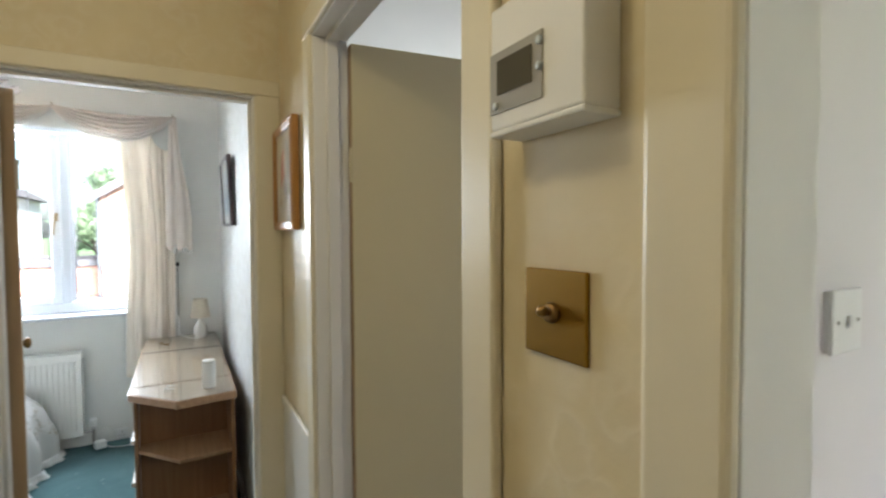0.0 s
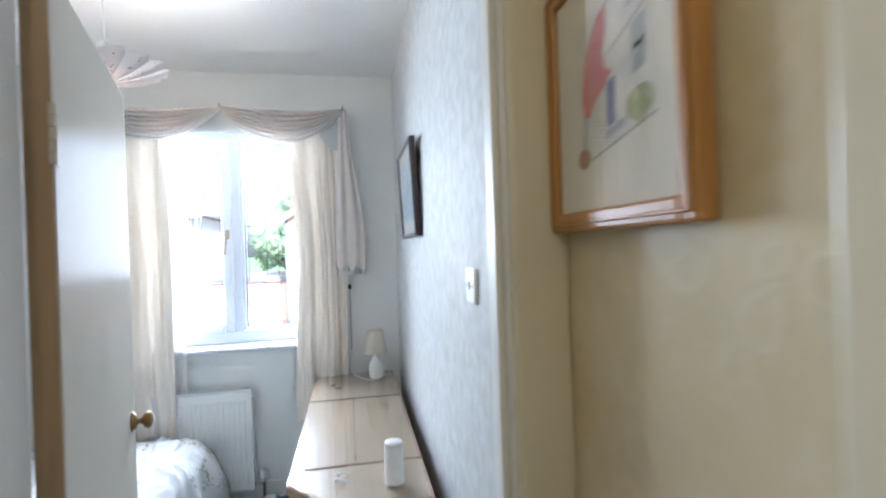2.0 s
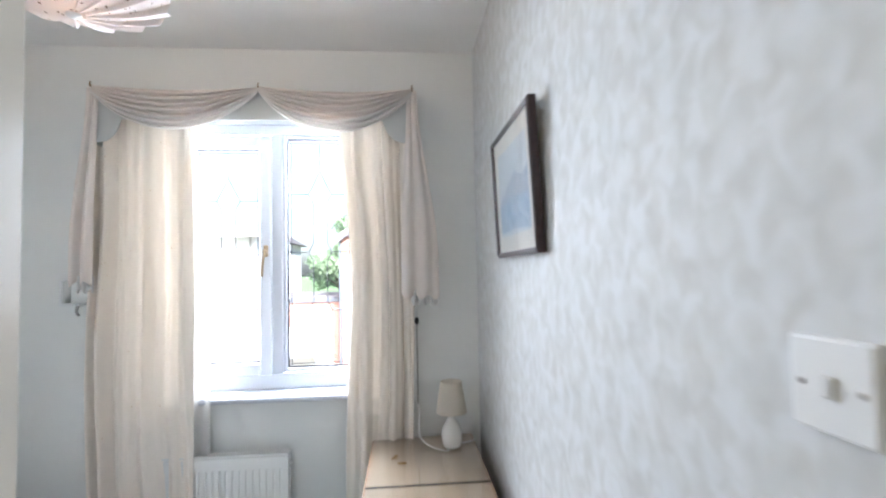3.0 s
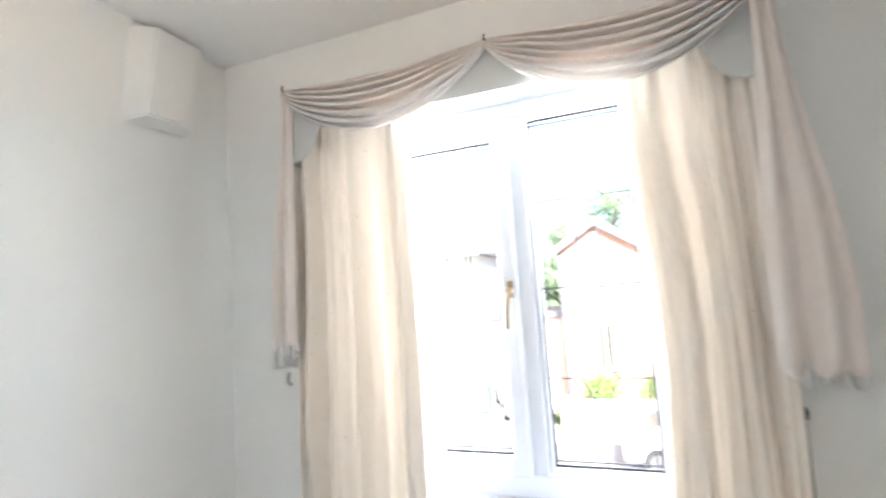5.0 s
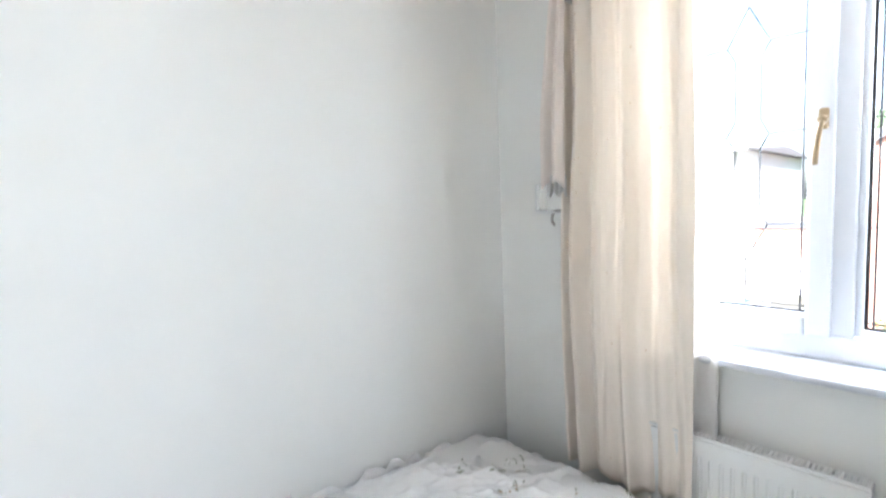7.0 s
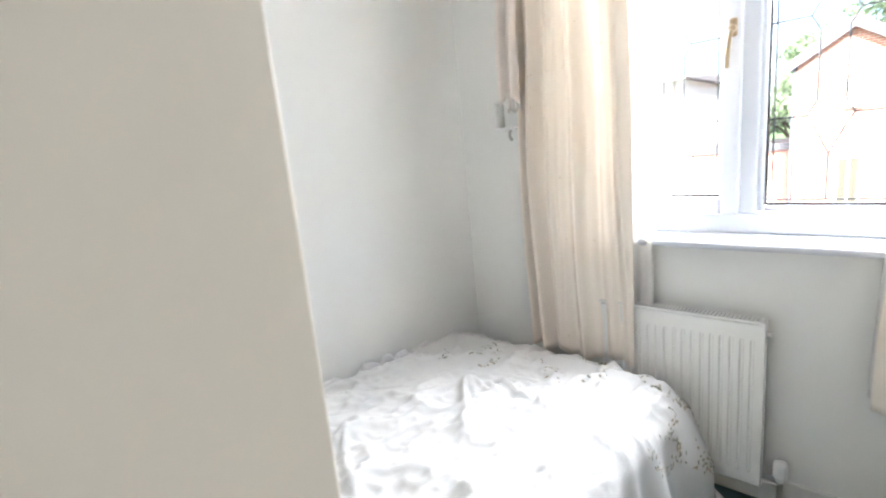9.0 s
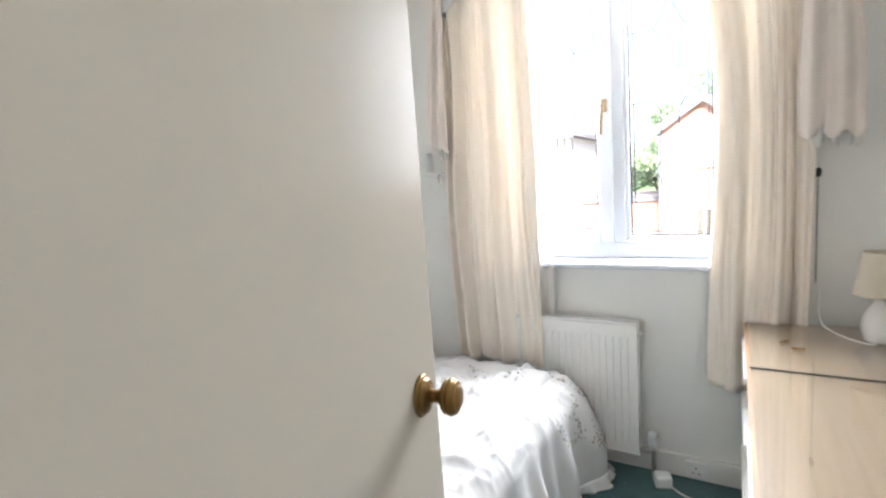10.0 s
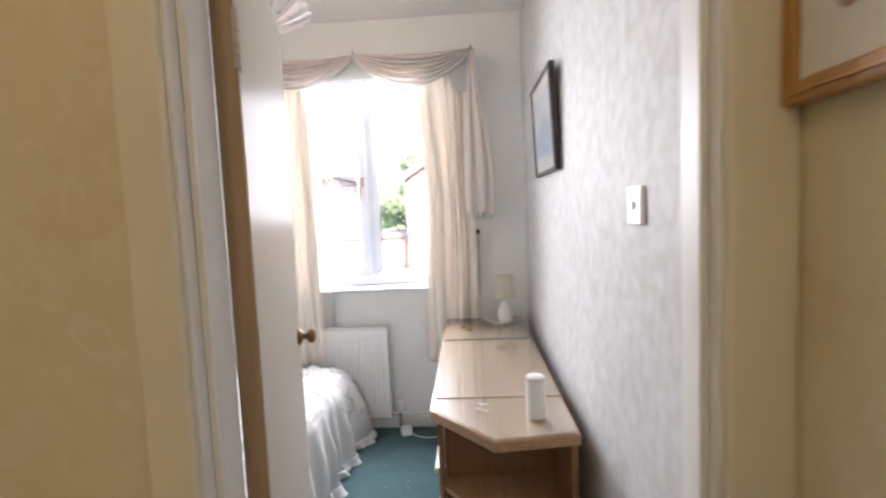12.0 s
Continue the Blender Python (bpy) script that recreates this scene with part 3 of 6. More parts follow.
# ---- window ----
FY0, FY1 = 2.625, 2.695       # frame depth
GY = 2.6565                   # glass
window = thing("window_bedroom", ((WX0 + WX1) / 2, 2.66, WZ0), "white plastic two-light casement window with leaded panes", "window", kind="structure")


def bars(name, boxes, mat, parent, label="", bevel=0.006):
    bm = bmesh.new()
    for b in boxes:
        add_box(bm, *b, bevel=bevel, seg=2)
    return part(name, bm, mat, parent, label)


FX0, FX1, FZ0, FZ1 = WX0, WX1, 0.957, 2.323
for piece, box in (("frame_jamb", (FX0, FX0 + 0.06, FY0, FY1, FZ0, FZ1)), ("frame_jamb", (FX1 - 0.06, FX1, FY0, FY1, FZ0, FZ1)),
                   ("frame_foot", (FX0 + 0.06, FX1 - 0.06, FY0, FY1, FZ0, FZ0 + 0.075)), ("frame_head", (FX0 + 0.06, FX1 - 0.06, FY0, FY1, FZ1 - 0.055, FZ1)),
                   ("mullion", (-0.962, -0.902, FY0, FY1, FZ0 + 0.075, FZ1 - 0.055))):
    bars(piece, [box], upvc, window)
LP = (-1.352, -1.015, 1.089, 2.197)
RP = (-0.884, -0.547, 1.057, 2.250)
sash = bars("sash", [(LP[0] - 0.062, LP[0], 2.603, 2.665, LP[2] - 0.062, LP[3] + 0.062), (LP[1], LP[1] + 0.060, 2.603, 2.665, LP[2] - 0.062, LP[3] + 0.062),
            (LP[0], LP[1], 2.603, 2.665, LP[2] - 0.062, LP[2]), (LP[0], LP[1], 2.603, 2.665, LP[3], LP[3] + 0.062)], upvc, window, "white opening casement", 0.009)
bars("bead", [(RP[0] - 0.02, RP[0], 2.632, 2.66, RP[2] - 0.02, RP[3] + 0.02), (RP[1], RP[1] + 0.02, 2.632, 2.66, RP[2] - 0.02, RP[3] + 0.02),
     (RP[0], RP[1], 2.632, 2.66, RP[2] - 0.02, RP[2]), (RP[0], RP[1], 2.632, 2.66, RP[3], RP[3] + 0.02)], upvc, window, "", 0.008)


def gasket(p, parent):
    w = 0.008
    bars("gasket", [(p[0], p[0] + w, GY - 0.006, GY + 0.002, p[2], p[3]), (p[1] - w, p[1], GY - 0.006, GY + 0.002, p[2], p[3]),
         (p[0] + w, p[1] - w, GY - 0.006, GY + 0.002, p[2], p[2] + w), (p[0] + w, p[1] - w, GY - 0.006, GY + 0.002, p[3] - w, p[3])], black, parent, "black rubber glazing gasket", 0.0)


def leading(p, parent):
    """Lead strips: an inner border, cross bars, and stretched hexagons down the middle."""
    bm = bmesh.new()
    x0, x1, z0, z1 = p
    cx = (x0 + x1) / 2
    y = GY - 0.004
    b = 0.020

    def strip(a, c):
        add_tube(bm, [(a[0], y, a[1]), (c[0], y, c[1])], 0.0030, 6)

    for s in ((x0 + b, z0, x0 + b, z1), (x1 - b, z0, x1 - b, z1), (x0, z0 + b, x1, z0 + b), (x0, z1 - b, x1, z1 - b)):
        strip(s[:2], s[2:])
    zs = [z0 + (z1 - z0) * k for k in (0.245, 0.50, 0.755)]
    wv, nv, hv = 0.060, 0.036, 0.045
    ends = [z0 + b] + zs + [z1 - b]
    for z in zs:
        for sgn in (-1, 1):
            strip((x0 if sgn < 0 else x1, z), (cx + sgn * wv, z))
            strip((cx + sgn * wv, z), (cx + sgn * nv, z + hv))
            strip((cx + sgn * wv, z), (cx + sgn * nv, z - hv))
    for lo, hi in zip(zs, zs[1:]):
        for sgn in (-1, 1):
            strip((cx + sgn * nv, lo + hv), (cx + sgn * nv, hi - hv))
    for z, zz in ((zs[0] - hv, z0 + b), (zs[2] + hv, z1 - b)):
        for sgn in (-1, 1):
            strip((cx + sgn * nv, z), (cx, z + (zz - z) * 0.35))
        strip((cx, z + (zz - z) * 0.35), (cx, zz))
    part("leading", bm, lead, parent, "thin lead strips in a hexagon pattern")


for p in (LP, RP):
    g = part("pane", boxed(p[0], p[1], GY, GY + 0.004, p[2], p[3]), pane_glass, window, "clear leaded glass")
    g.visible_shadow = False
    gasket(p, window)
    leading(p, window)
# casement handle: boss, neck and a drooping lever
hb = part("handle", boxed(-0.991, -0.967, 2.586, 2.603, 1.630, 1.690, bevel=0.006), gold, window, "gold-coloured window handle")
bm = bmesh.new()
add_lathe(bm, [(0.012, 0), (0.012, 0.02), (0.010, 0.026)], steps=16, m=pose(-0.979, 2.588, 1.655, 90, 0, 0))
add_tube(bm, [(-0.979, 2.570, 1.655), (-0.980, 2.562, 1.640), (-0.984, 2.557, 1.610), (-0.988, 2.556, 1.570), (-0.990, 2.556, 1.530)], 0.0072, 10)
part("lever", bm, gold, hb, "", True)
bm = boxed(WX0 - 0.06, WX1 + 0.06, 2.452, 2.64, 0.930, 0.957, bevel=0.011, seg=4)
part("window_sill", bm, upvc, window, "deep white window board with a rounded nose")
bm = boxed(WX0 - 0.02, WX1 + 0.02, YW + 0.01, FY0 + 0.02, 2.322, 2.345)
part("head_lining", bm, upvc, window)

# window assumed for the front room next door, out of sight behind its wall
part_front = thing("window_front_room", (2.15, 2.66, 1.0), "unseen white plastic window added to let light into the next bedroom", "window", kind="structure")
bars("window_frame", [(1.4, 1.46, 2.6, 2.66, 1.0, 2.3), (2.84, 2.9, 2.6, 2.66, 1.0, 2.3), (1.46, 2.84, 2.6, 2.66, 1.0, 1.06), (1.46, 2.84, 2.6, 2.66, 2.24, 2.3)], upvc, part_front)

# boxed-in duct in the upper corner
bm = bmesh.new()
BT = H - 0.016                # shortened below the ceiling so the gap draws a dark shadow line
o = [(2.045, 2.300), (2.300, 2.312), (2.35, BT), (2.085, BT)]
a = [bm.verts.new((XL, y, z)) for y, z in o]
q = [(2.085, 2.318), (2.282, 2.328), (2.325, BT), (2.135, BT)]
b = [bm.verts.new((XL + 0.065, y, z)) for y, z in q]
bm.faces.new(b)
for i in range(4):
    bm.faces.new((a[i], a[(i + 1) % 4], b[(i + 1) % 4], b[i]))
bmesh.ops.bevel(bm, geom=[e for e in bm.edges if not e.is_boundary], offset=0.006, segments=2, affect="EDGES")
structure("trim_corner_boxing", bm, room_wall, "painted boxing high in the room's corner under the ceiling", "boxing")


# ---- bedroom things ----
def fold_wave(x, seed):
    """Uneven pleats."""
    return (abs(math.sin(0.5 * x + seed)) ** 0.8 * 2.2 - 1.3 + 0.55 * math.sin(1.83 * x + 2.1 * seed + 0.7) + 0.3 * math.sin(3.1 * x + seed * 0.6)) / 1.5


def curtain(name, left, right, z_top, z_bot, pleats, seed, label, lining_edge):
    """left and right: functions of v (0 top, 1 bottom) that give the cloth's edges."""
    c = thing(name, ((left(0.5) + right(0.5)) / 2, 2.40, z_bot), label, "curtain", "curtains at the bedroom window")

    def face(u, v):
        drop = smooth01(v * 1.3)
        swing = (0.6 * math.sin(v * 3.1 + seed) + 1.1 * noise.noise((u * 3.0, v * 2.2, seed + 4))) * drop
        uu = u + (0.012 * math.sin(7 * v + 9 * u + seed) + 0.02 * noise.noise((u * 4, v * 3, seed + 9))) * math.sin(math.pi * u)
        x = left(v) + (right(v) - left(v)) * uu
        uu = min(1.0, max(0.0, uu))
        uu = uu ** 0.82 if lining_edge > 0 else 1 - (1 - uu) ** 0.82
        near = uu if lining_edge > 0 else 1 - uu
        amp = (0.024 + 0.016 * drop + 0.006 * math.sin(3 * u * math.pi + seed)) * (1.25 - 0.75 * near)
        y = 2.405 + amp * fold_wave(uu * pleats + swing, seed) + (0.006 + 0.010 * drop) * noise.noise((u * 6, v * 4, seed)) + 0.004 * noise.noise((u * 17, v * 9, seed))
        z = z_top + (z_bot - z_top) * v + (0.012 * math.sin(u * 9 + seed) if v > 0.98 else 0)
        return (x, y, z)

    part("cloth", sheet(face, 190, 60, 0.003), curtain_cloth, c, smooth=True)
    inner = left if lining_edge < 0 else right

    def back(u, v):
        e = inner(v)
        x = e - lining_edge * 0.07 + lining_edge * (0.07 + (0.055 if lining_edge > 0 else 0.008) * smooth01(v * 1.5)) * u
        return (x, 2.452 + 0.008 * math.sin(u * 9 + seed + 2 * v), z_top + (z_bot + 0.03 - z_top) * v)

    part("lining", sheet(back, 14, 40, 0.002), lining_cloth, c, "white curtain lining that shows past the edge", True)
    return c


curtain("curtain", lambda v: -1.738 + 0.012 * math.sin(v * 5) - 0.005 * v + 0.05 * smooth01(v * 1.6 - 0.9),
        lambda v: -1.262 + 0.02 * smooth01(v * 2) - 0.01 * v, 2.31, 0.455, 19.0, 0.4,
        "cream cotton curtain hanging in soft pleats, drawn aside", 1)
curtain("curtain", lambda v: -0.580 + 0.05 * smooth01(v * 2.2) - 0.035 * smooth01(v * 2 - 0.9),
        lambda v: -0.245 + 0.01 * math.sin(v * 4), 2.31, 0.470, 15.5, 1.9,
        "cream cotton curtain hanging in soft pleats above the desk", -1)

# pelmet of stiffened grey cloth with scooped ends
PX0, PX1 = -1.672, -0.238
pelmet = thing("pelmet", ((PX0 + PX1) / 2, 2.36, 2.15), "grey cloth-covered pelmet with rounded drops at both ends", "pelmet")


def scoop(x):
    d = min(x - PX0, PX1 - x)
    if d < 0.03:
        return 2.150
    if d > 0.125:
        return 2.255
    k = (d - 0.03) / 0.095
    return 2.150 + 0.105 * (1 - math.sqrt(max(0.0, 1 - k * k)))


part("front_panel", sheet(lambda u, v: (PX0 + (PX1 - PX0) * u, 2.338, 2.375 + (scoop(PX0 + (PX1 - PX0) * u) - 2.375) * v), 120, 3, 0.006), pelmet_cloth, pelmet)
part("side_panel", boxed(PX0, PX0 + 0.006, 2.345, YW, 2.150, 2.375), pelmet_cloth, pelmet)
part("side_panel", boxed(PX1 - 0.006, PX1, 2.345, YW, 2.150, 2.375), pelmet_cloth, pelmet)
part("top_board", boxed(PX0, PX1, 2.338, YW, 2.375, 2.393), pelmet_cloth, pelmet)


def swag(x0, x1, sag, seed):
    s = thing("swag", ((x0 + x1) / 2, 2.29, 2.18), "champagne-coloured satin swag draped in curved folds over the window", "swag", "swags over the window")
    low = 0.70

    def drape(u, v):
        arch = (4 * u * (1 - u)) ** 0.85
        z = 2.400 - (0.028 + (sag - 0.028) * (v ** 0.92)) * arch - 0.022 * v * (1 - arch)
        folds = math.sin(v * 2 * math.pi * 6.5 + 1.4 * math.sin(u * 3 + seed) + seed)
        deep = min(1.0, arch * 1.6)
        y = 2.305 - 0.050 * deep * math.sin(math.pi * (0.15 + 0.75 * v)) + 0.016 * folds * (0.35 + 0.65 * deep)
        z += 0.004 * folds * deep
        x = x0 + (x1 - x0) * u + 0.006 * math.sin(5 * v + seed) * (1 - arch)
        return (x, y, z)

    part("drape", sheet(lambda u, v: drape(u, v * low), 64, 72, 0.0025), swag_cloth, s, smooth=True)
    part("hem", sheet(lambda u, v: drape(u, low + v * (1 - low)), 64, 22, 0.0025), hem_cloth, s, "paler turned lower hem", True)
    return s


swag(-1.653, -0.930, 0.205, 0.3)
swag(-0.930, -0.229, 0.218, 1.7)


def tail(x_top, x0, x1, z_bot, seed, label, slope):
    s = thing("swag_tail", (x_top, 2.31, z_bot), label, "curtain tail", "tails beside the window")

    def hang(u, v):
        w = smooth01(v * 1.2)
        a, b = x_top - 0.022 + (x0 - x_top + 0.022) * w, x_top + 0.026 + (x1 - x_top - 0.026) * w
        x = a + (b - a) * u
        y = 2.315 + (0.006 + 0.009 * w) * math.sin(u * 13 + seed + 0.6 * v)
        z = 2.396 + (z_bot + slope * u - 2.396) * v + 0.012 * math.sin(u * 17 + seed) * (v > 0.97)
        return (x, y, z)

    part("cloth", sheet(hang, 46, 40, 0.003), swag_cloth, s, smooth=True)

    def frill(u, v):
        x = x0 + 0.02 + (x1 - x0 - 0.02) * (0.15 + 0.85 * u)
        return (x, 2.335 + 0.016 * math.sin(u * 22 + seed), z_bot + slope * u + 0.03 - 0.062 * v + 0.01 * math.sin(u * 31 + seed))

    part("frill", sheet(frill, 40, 6, 0.002), lining_cloth, s, "gathered white lining at the foot", True)
    return s


tail(-1.660, -1.755, -1.655, 1.515, 0.5, "champagne satin tail hanging beside the cream curtain", 0.0)
tail(-0.232, -0.290, -0.118, 1.425, 2.2, "champagne satin tail hanging beside the desk lamp's corner", -0.006)

# hooks at the swag corners
for x in (-1.653, -0.930, -0.229):
    hk = tagged(mesh_object("swag_hook", tube([(x, 2.338, 2.391), (x, 2.300, 2.391), (x, 2.293, 2.400), (x, 2.296, 2.412)], 0.004, 6), brass),
                "small brass hook at a swag's corner", "hook", "hooks along the pelmet")

# tie-back bracket on the bed side, cord holder on the desk side
tb = thing("tieback_bracket", (-1.82, YW, 1.41), "grey metal tie-back bracket screwed to the wall", "bracket")
bars("plate", [(-1.868, -1.858, 2.440, YW, 1.425, 1.530), (-1.868, -1.780, 2.440, YW, 1.412, 1.425)], white_plastic, tb, "", 0.002)
part("arm", boxed(-1.858, -1.851, 2.452, YW, 1.425, 1.528, bevel=0.002), pelmet_cloth, tb, "grey upright arm")
part("hook", tube(bezier((-1.786, 2.45, 1.415), (-1.785, 2.43, 1.40), (-1.785, 2.43, 1.375), (-1.780, 2.445, 1.37)), 0.006), chrome, tb)
cr = thing("cord_pull", (-0.222, 2.43, 0.79), "pale cord with a dark rod hanging beside the curtain", "cord pull")
part("cord", tube([(-0.222, 2.435, 2.14), (-0.222, 2.435, 1.31)], 0.0022, 6), lining_cloth, cr)
part("rod", tube([(-0.222, 2.435, 1.29), (-0.222, 2.435, 0.90)], 0.0028, 8), grey_panel, cr, "thin grey rod")
part("toggle", turned([(0.006, 0), (0.010, 0.006), (0.011, 0.02), (0.006, 0.032)], (-0.222, 2.435, 1.285), 14), black, cr, "dark wooden toggle", True)


# radiator
def radiator():
    x0, x1, z0, z1 = -1.44, -0.836, 0.085, 0.702
    r = thing("radiator", ((x0 + x1) / 2, 2.44, z0), "white enamelled panel radiator with vertical flutes below the window", "radiator")
    n = 18
    pitch = (x1 - x0 - 0.05) / n
    bm = bmesh.new()
    prof = []
    x = x0 + 0.025
    for k in range(n):
        prof += [(x, 0), (x + pitch * 0.55, 0), (x + pitch * 0.68, 0.0048), (x + pitch * 0.87, 0.0048)]
        x += pitch
    prof.append((x, 0))
    prof = [(x0, 0.0)] + prof + [(x1, 0.0)]
    rows = [(z0, 0.012), (z0 + 0.012, 0.0), (z0 + 0.05, 0.0), (z0 + 0.065, 1.0), (z1 - 0.075, 1.0), (z1 - 0.06, 0.0), (z1 - 0.012, 0.0), (z1, 0.012)]
    grid = []
    for z, k in rows:
        line = []
        for px, d in prof:
            line.append(bm.verts.new((px, 2.418 + (d if k == 1.0 else k), z)))
        grid.append(line)
    for a, b in zip(grid, grid[1:]):
        for i in range(len(prof) - 1):
            bm.faces.new((a[i], a[i + 1], b[i + 1], b[i]))
    panel = part("front_panel", bm, radiator_white, r)
    part("back_panel", boxed(x0, x1, 2.452, 2.464, z0, z1 - 0.01, bevel=0.004), radiator_white, r)
    for a, b in ((x0 - 0.004, x0), (x1, x1 + 0.004)):
        part("side_panel", boxed(a, b, 2.416, 2.468, z0 + 0.01, z1, bevel=0.0015), radiator_white, r)
    bm = bmesh.new()
    add_box(bm, x0, x1, 2.416, 2.421, z1 - 0.004, z1 + 0.004)
    add_box(bm, x0, x1, 2.462, 2.467, z1 - 0.004, z1 + 0.004)
    k = x0 + 0.006
    while k < x1:
        add_box(bm, k, k + 0.006, 2.421, 2.462, z1, z1 + 0.003)
        k += 0.0125
    part("grille", bm, radiator_white, r, "slotted white top grille")
    part("bleed_plug", turned([(0.011, 0), (0.011, 0.012), (0.006, 0.016)], steps=14, m=pose(x1 + 0.004, 2.442, z1 - 0.045, 0, 90, 0)), radiator_white, r)
    v = part("valve", turned([(0.012, 0), (0.012, 0.014), (0.019, 0.018), (0.021, 0.026), (0.0185, 0.030), (0.021, 0.036), (0.0185, 0.042), (0.021, 0.048), (0.021, 0.066), (0.018, 0.076), (0.010, 0.078)], (-0.777, 2.436, 0.130), 24), white_plastic, r, "white thermostatic valve head", True)
    part("pipe", tube([(x1 - 0.01, 2.44, 0.115), (-0.777, 2.44, 0.115)], 0.0085), chrome, v, "grey metal valve tail")
    part("pipe", tube([(-0.777, 2.436, 0.135), (-0.777, 2.436, 0.0)], 0.009), chrome, v, "grey copper feed pipe")
    for bx in (x0 + 0.12, x1 - 0.12):
        part("bracket", boxed(bx, bx + 0.03, 2.464, YW, 0.2, 0.6), radiator_white, r)


radiator()


def plug_socket(x, y, z, label):
    s = thing("wall_socket", (x, y, z - 0.036), label, "socket")
    part("plate", boxed(x - 0.043, x + 0.043, y - 0.011, y, z - 0.036, z + 0.036, bevel=0.004), white_plastic, s)
    part("switch_rocker", boxed(x - 0.024, x - 0.008, y - 0.0145, y - 0.011, z + 0.014, z + 0.032, bevel=0.002), white_plastic, s)
    for cx, cz, hw, hh in ((0.0, 0.008, 0.003, 0.004), (-0.012, -0.016, 0.004, 0.002), (0.012, -0.016, 0.004, 0.002)):
        part("pin_hole", boxed(x + cx - hw, x + cx + hw, y - 0.0118, y - 0.0108, z + cz - hh, z + cz + hh), black, s)


plug_socket(-0.613, YW - 0.016, 0.052, "white single wall socket low on the skirting")
ad = thing("plug_adaptor", (-0.735, 2.385, 0.0), "white plug-in adaptor lying on the teal carpet", "plug adaptor")
bm = bmesh.new()
add_box(bm, -0.035, 0.035, -0.03, 0.03, 0, 0.055, bevel=0.012, seg=3, m=pose(-0.735, 2.385, 0.0, 0, 0, 18))
part("body", bm, white_plastic, ad)
part("cable", tube(bezier((-0.70, 2.365, 0.018), (-0.62, 2.29, 0.004), (-0.52, 2.33, 0.004), (-0.43, 2.36, 0.02), 20), 0.0035), white_plastic, ad, "thin white cable trailing to the desk")


# ---- desk ----
TOP = 0.755
outline = [(-0.446, 1.003), (-0.234, 0.763), (0.030, 0.803), (0.036, 2.440), (-0.440, 2.400)]


def inset(pts, d):
    c = Vector((-0.19, 1.6))
    out = []
    n = len(pts)
    for i in range(n):
        p, a, b = Vector(pts[i]), Vector(pts[i - 1]), Vector(pts[(i + 1) % n])
        e1, e2 = (p - a).normalized(), (b - p).normalized()
        n1, n2 = Vector((-e1.y, e1.x)), Vector((-e2.y, e2.x))
        k = (n1 + n2)
        k = k / max(0.3, k.dot(n1))
        out.append((p.x + k.x * d, p.y + k.y * d))
    return out


def desk():
    d = thing("dressing_table", (-0.19, 1.6, 0), "light oak dressing table with angled open end and white drawers", "dressing table")
    part("tabletop", prism(outline, TOP - 0.042, TOP - 0.006, 0.004), desk_edge, d, "warm oak top with a thick rounded edge")
    part("top_veneer", prism(inset(outline, 0.012), TOP - 0.007, TOP - 0.0035), desk_oak, d, "pale oak veneer top")
    # angled open shelf end
    part("back_panel", boxed(-0.405, 0.004, 1.100, 1.118, 0.0, TOP - 0.042), desk_dark, d, "brown oak upright behind the open shelves")
    part("side_panel", boxed(0.004, 0.022, 0.818, 2.43, 0.0, TOP - 0.042, bevel=0.002), desk_dark, d, "brown oak end panel against the wall")
    part("upright", boxed(-0.424, -0.408, 1.020, 1.10, 0.0, TOP - 0.042, bevel=0.002), desk_dark, d)
    sh = [(-0.408, 1.030), (-0.225, 0.805), (0.004, 0.830), (0.004, 1.100), (-0.398, 1.100)]
    for z in (0.435, 0.075):
        part("shelf", prism(sh, z, z + 0.020, 0.002), desk_edge, d, "oak open corner shelf")
    part("plinth", prism(inset(sh, 0.03), 0.0, 0.075), desk_dark, d)
    # drawer runs
    runs = [(1.12, 1.62), (1.96, 2.40)]
    for a, b in runs:
        part("carcass", boxed(-0.405, 0.004, a, b, 0.04, TOP - 0.042, bevel=0.002), desk_dark, d, "oak drawer carcass")
        zs = [0.05, 0.27, 0.49]
        for z in zs:
            f = part("drawer", boxed(-0.423, -0.405, a + 0.003, b - 0.003, z, z + 0.205, bevel=0.003), drawer_white, d, "cream drawer front")
            bm = bmesh.new()
            add_tube(bm, [(-0.437, a + 0.003, z + 0.190), (-0.437, b - 0.003, z + 0.190)], 0.012, 10)
            add_box(bm, -0.436, -0.423, a + 0.003, b - 0.003, z + 0.185, z + 0.202)
            part("lip_handle", bm, drawer_white, f, "full-width rounded lip handle")
    part("kneehole_apron", boxed(-0.423, -0.405, 1.623, 1.957, 0.60, TOP - 0.045, bevel=0.003), drawer_white, d, "cream apron over the kneehole")
    part("kneehole_back", boxed(-0.008, 0.004, 1.62, 1.96, 0.04, TOP - 0.042), desk_dark, d)


desk()

# three loose sheets of glass on the top
gin = inset(outline, 0.006)


def glass_sheet(pts):
    g = tagged(mesh_object("glass_sheet", prism(pts, TOP - 0.0027, TOP + 0.002), sheet_glass), "clear protective glass sheet lying on the desk top", "glass sheet", "glass on the desk")
    g.visible_shadow = False
    return g


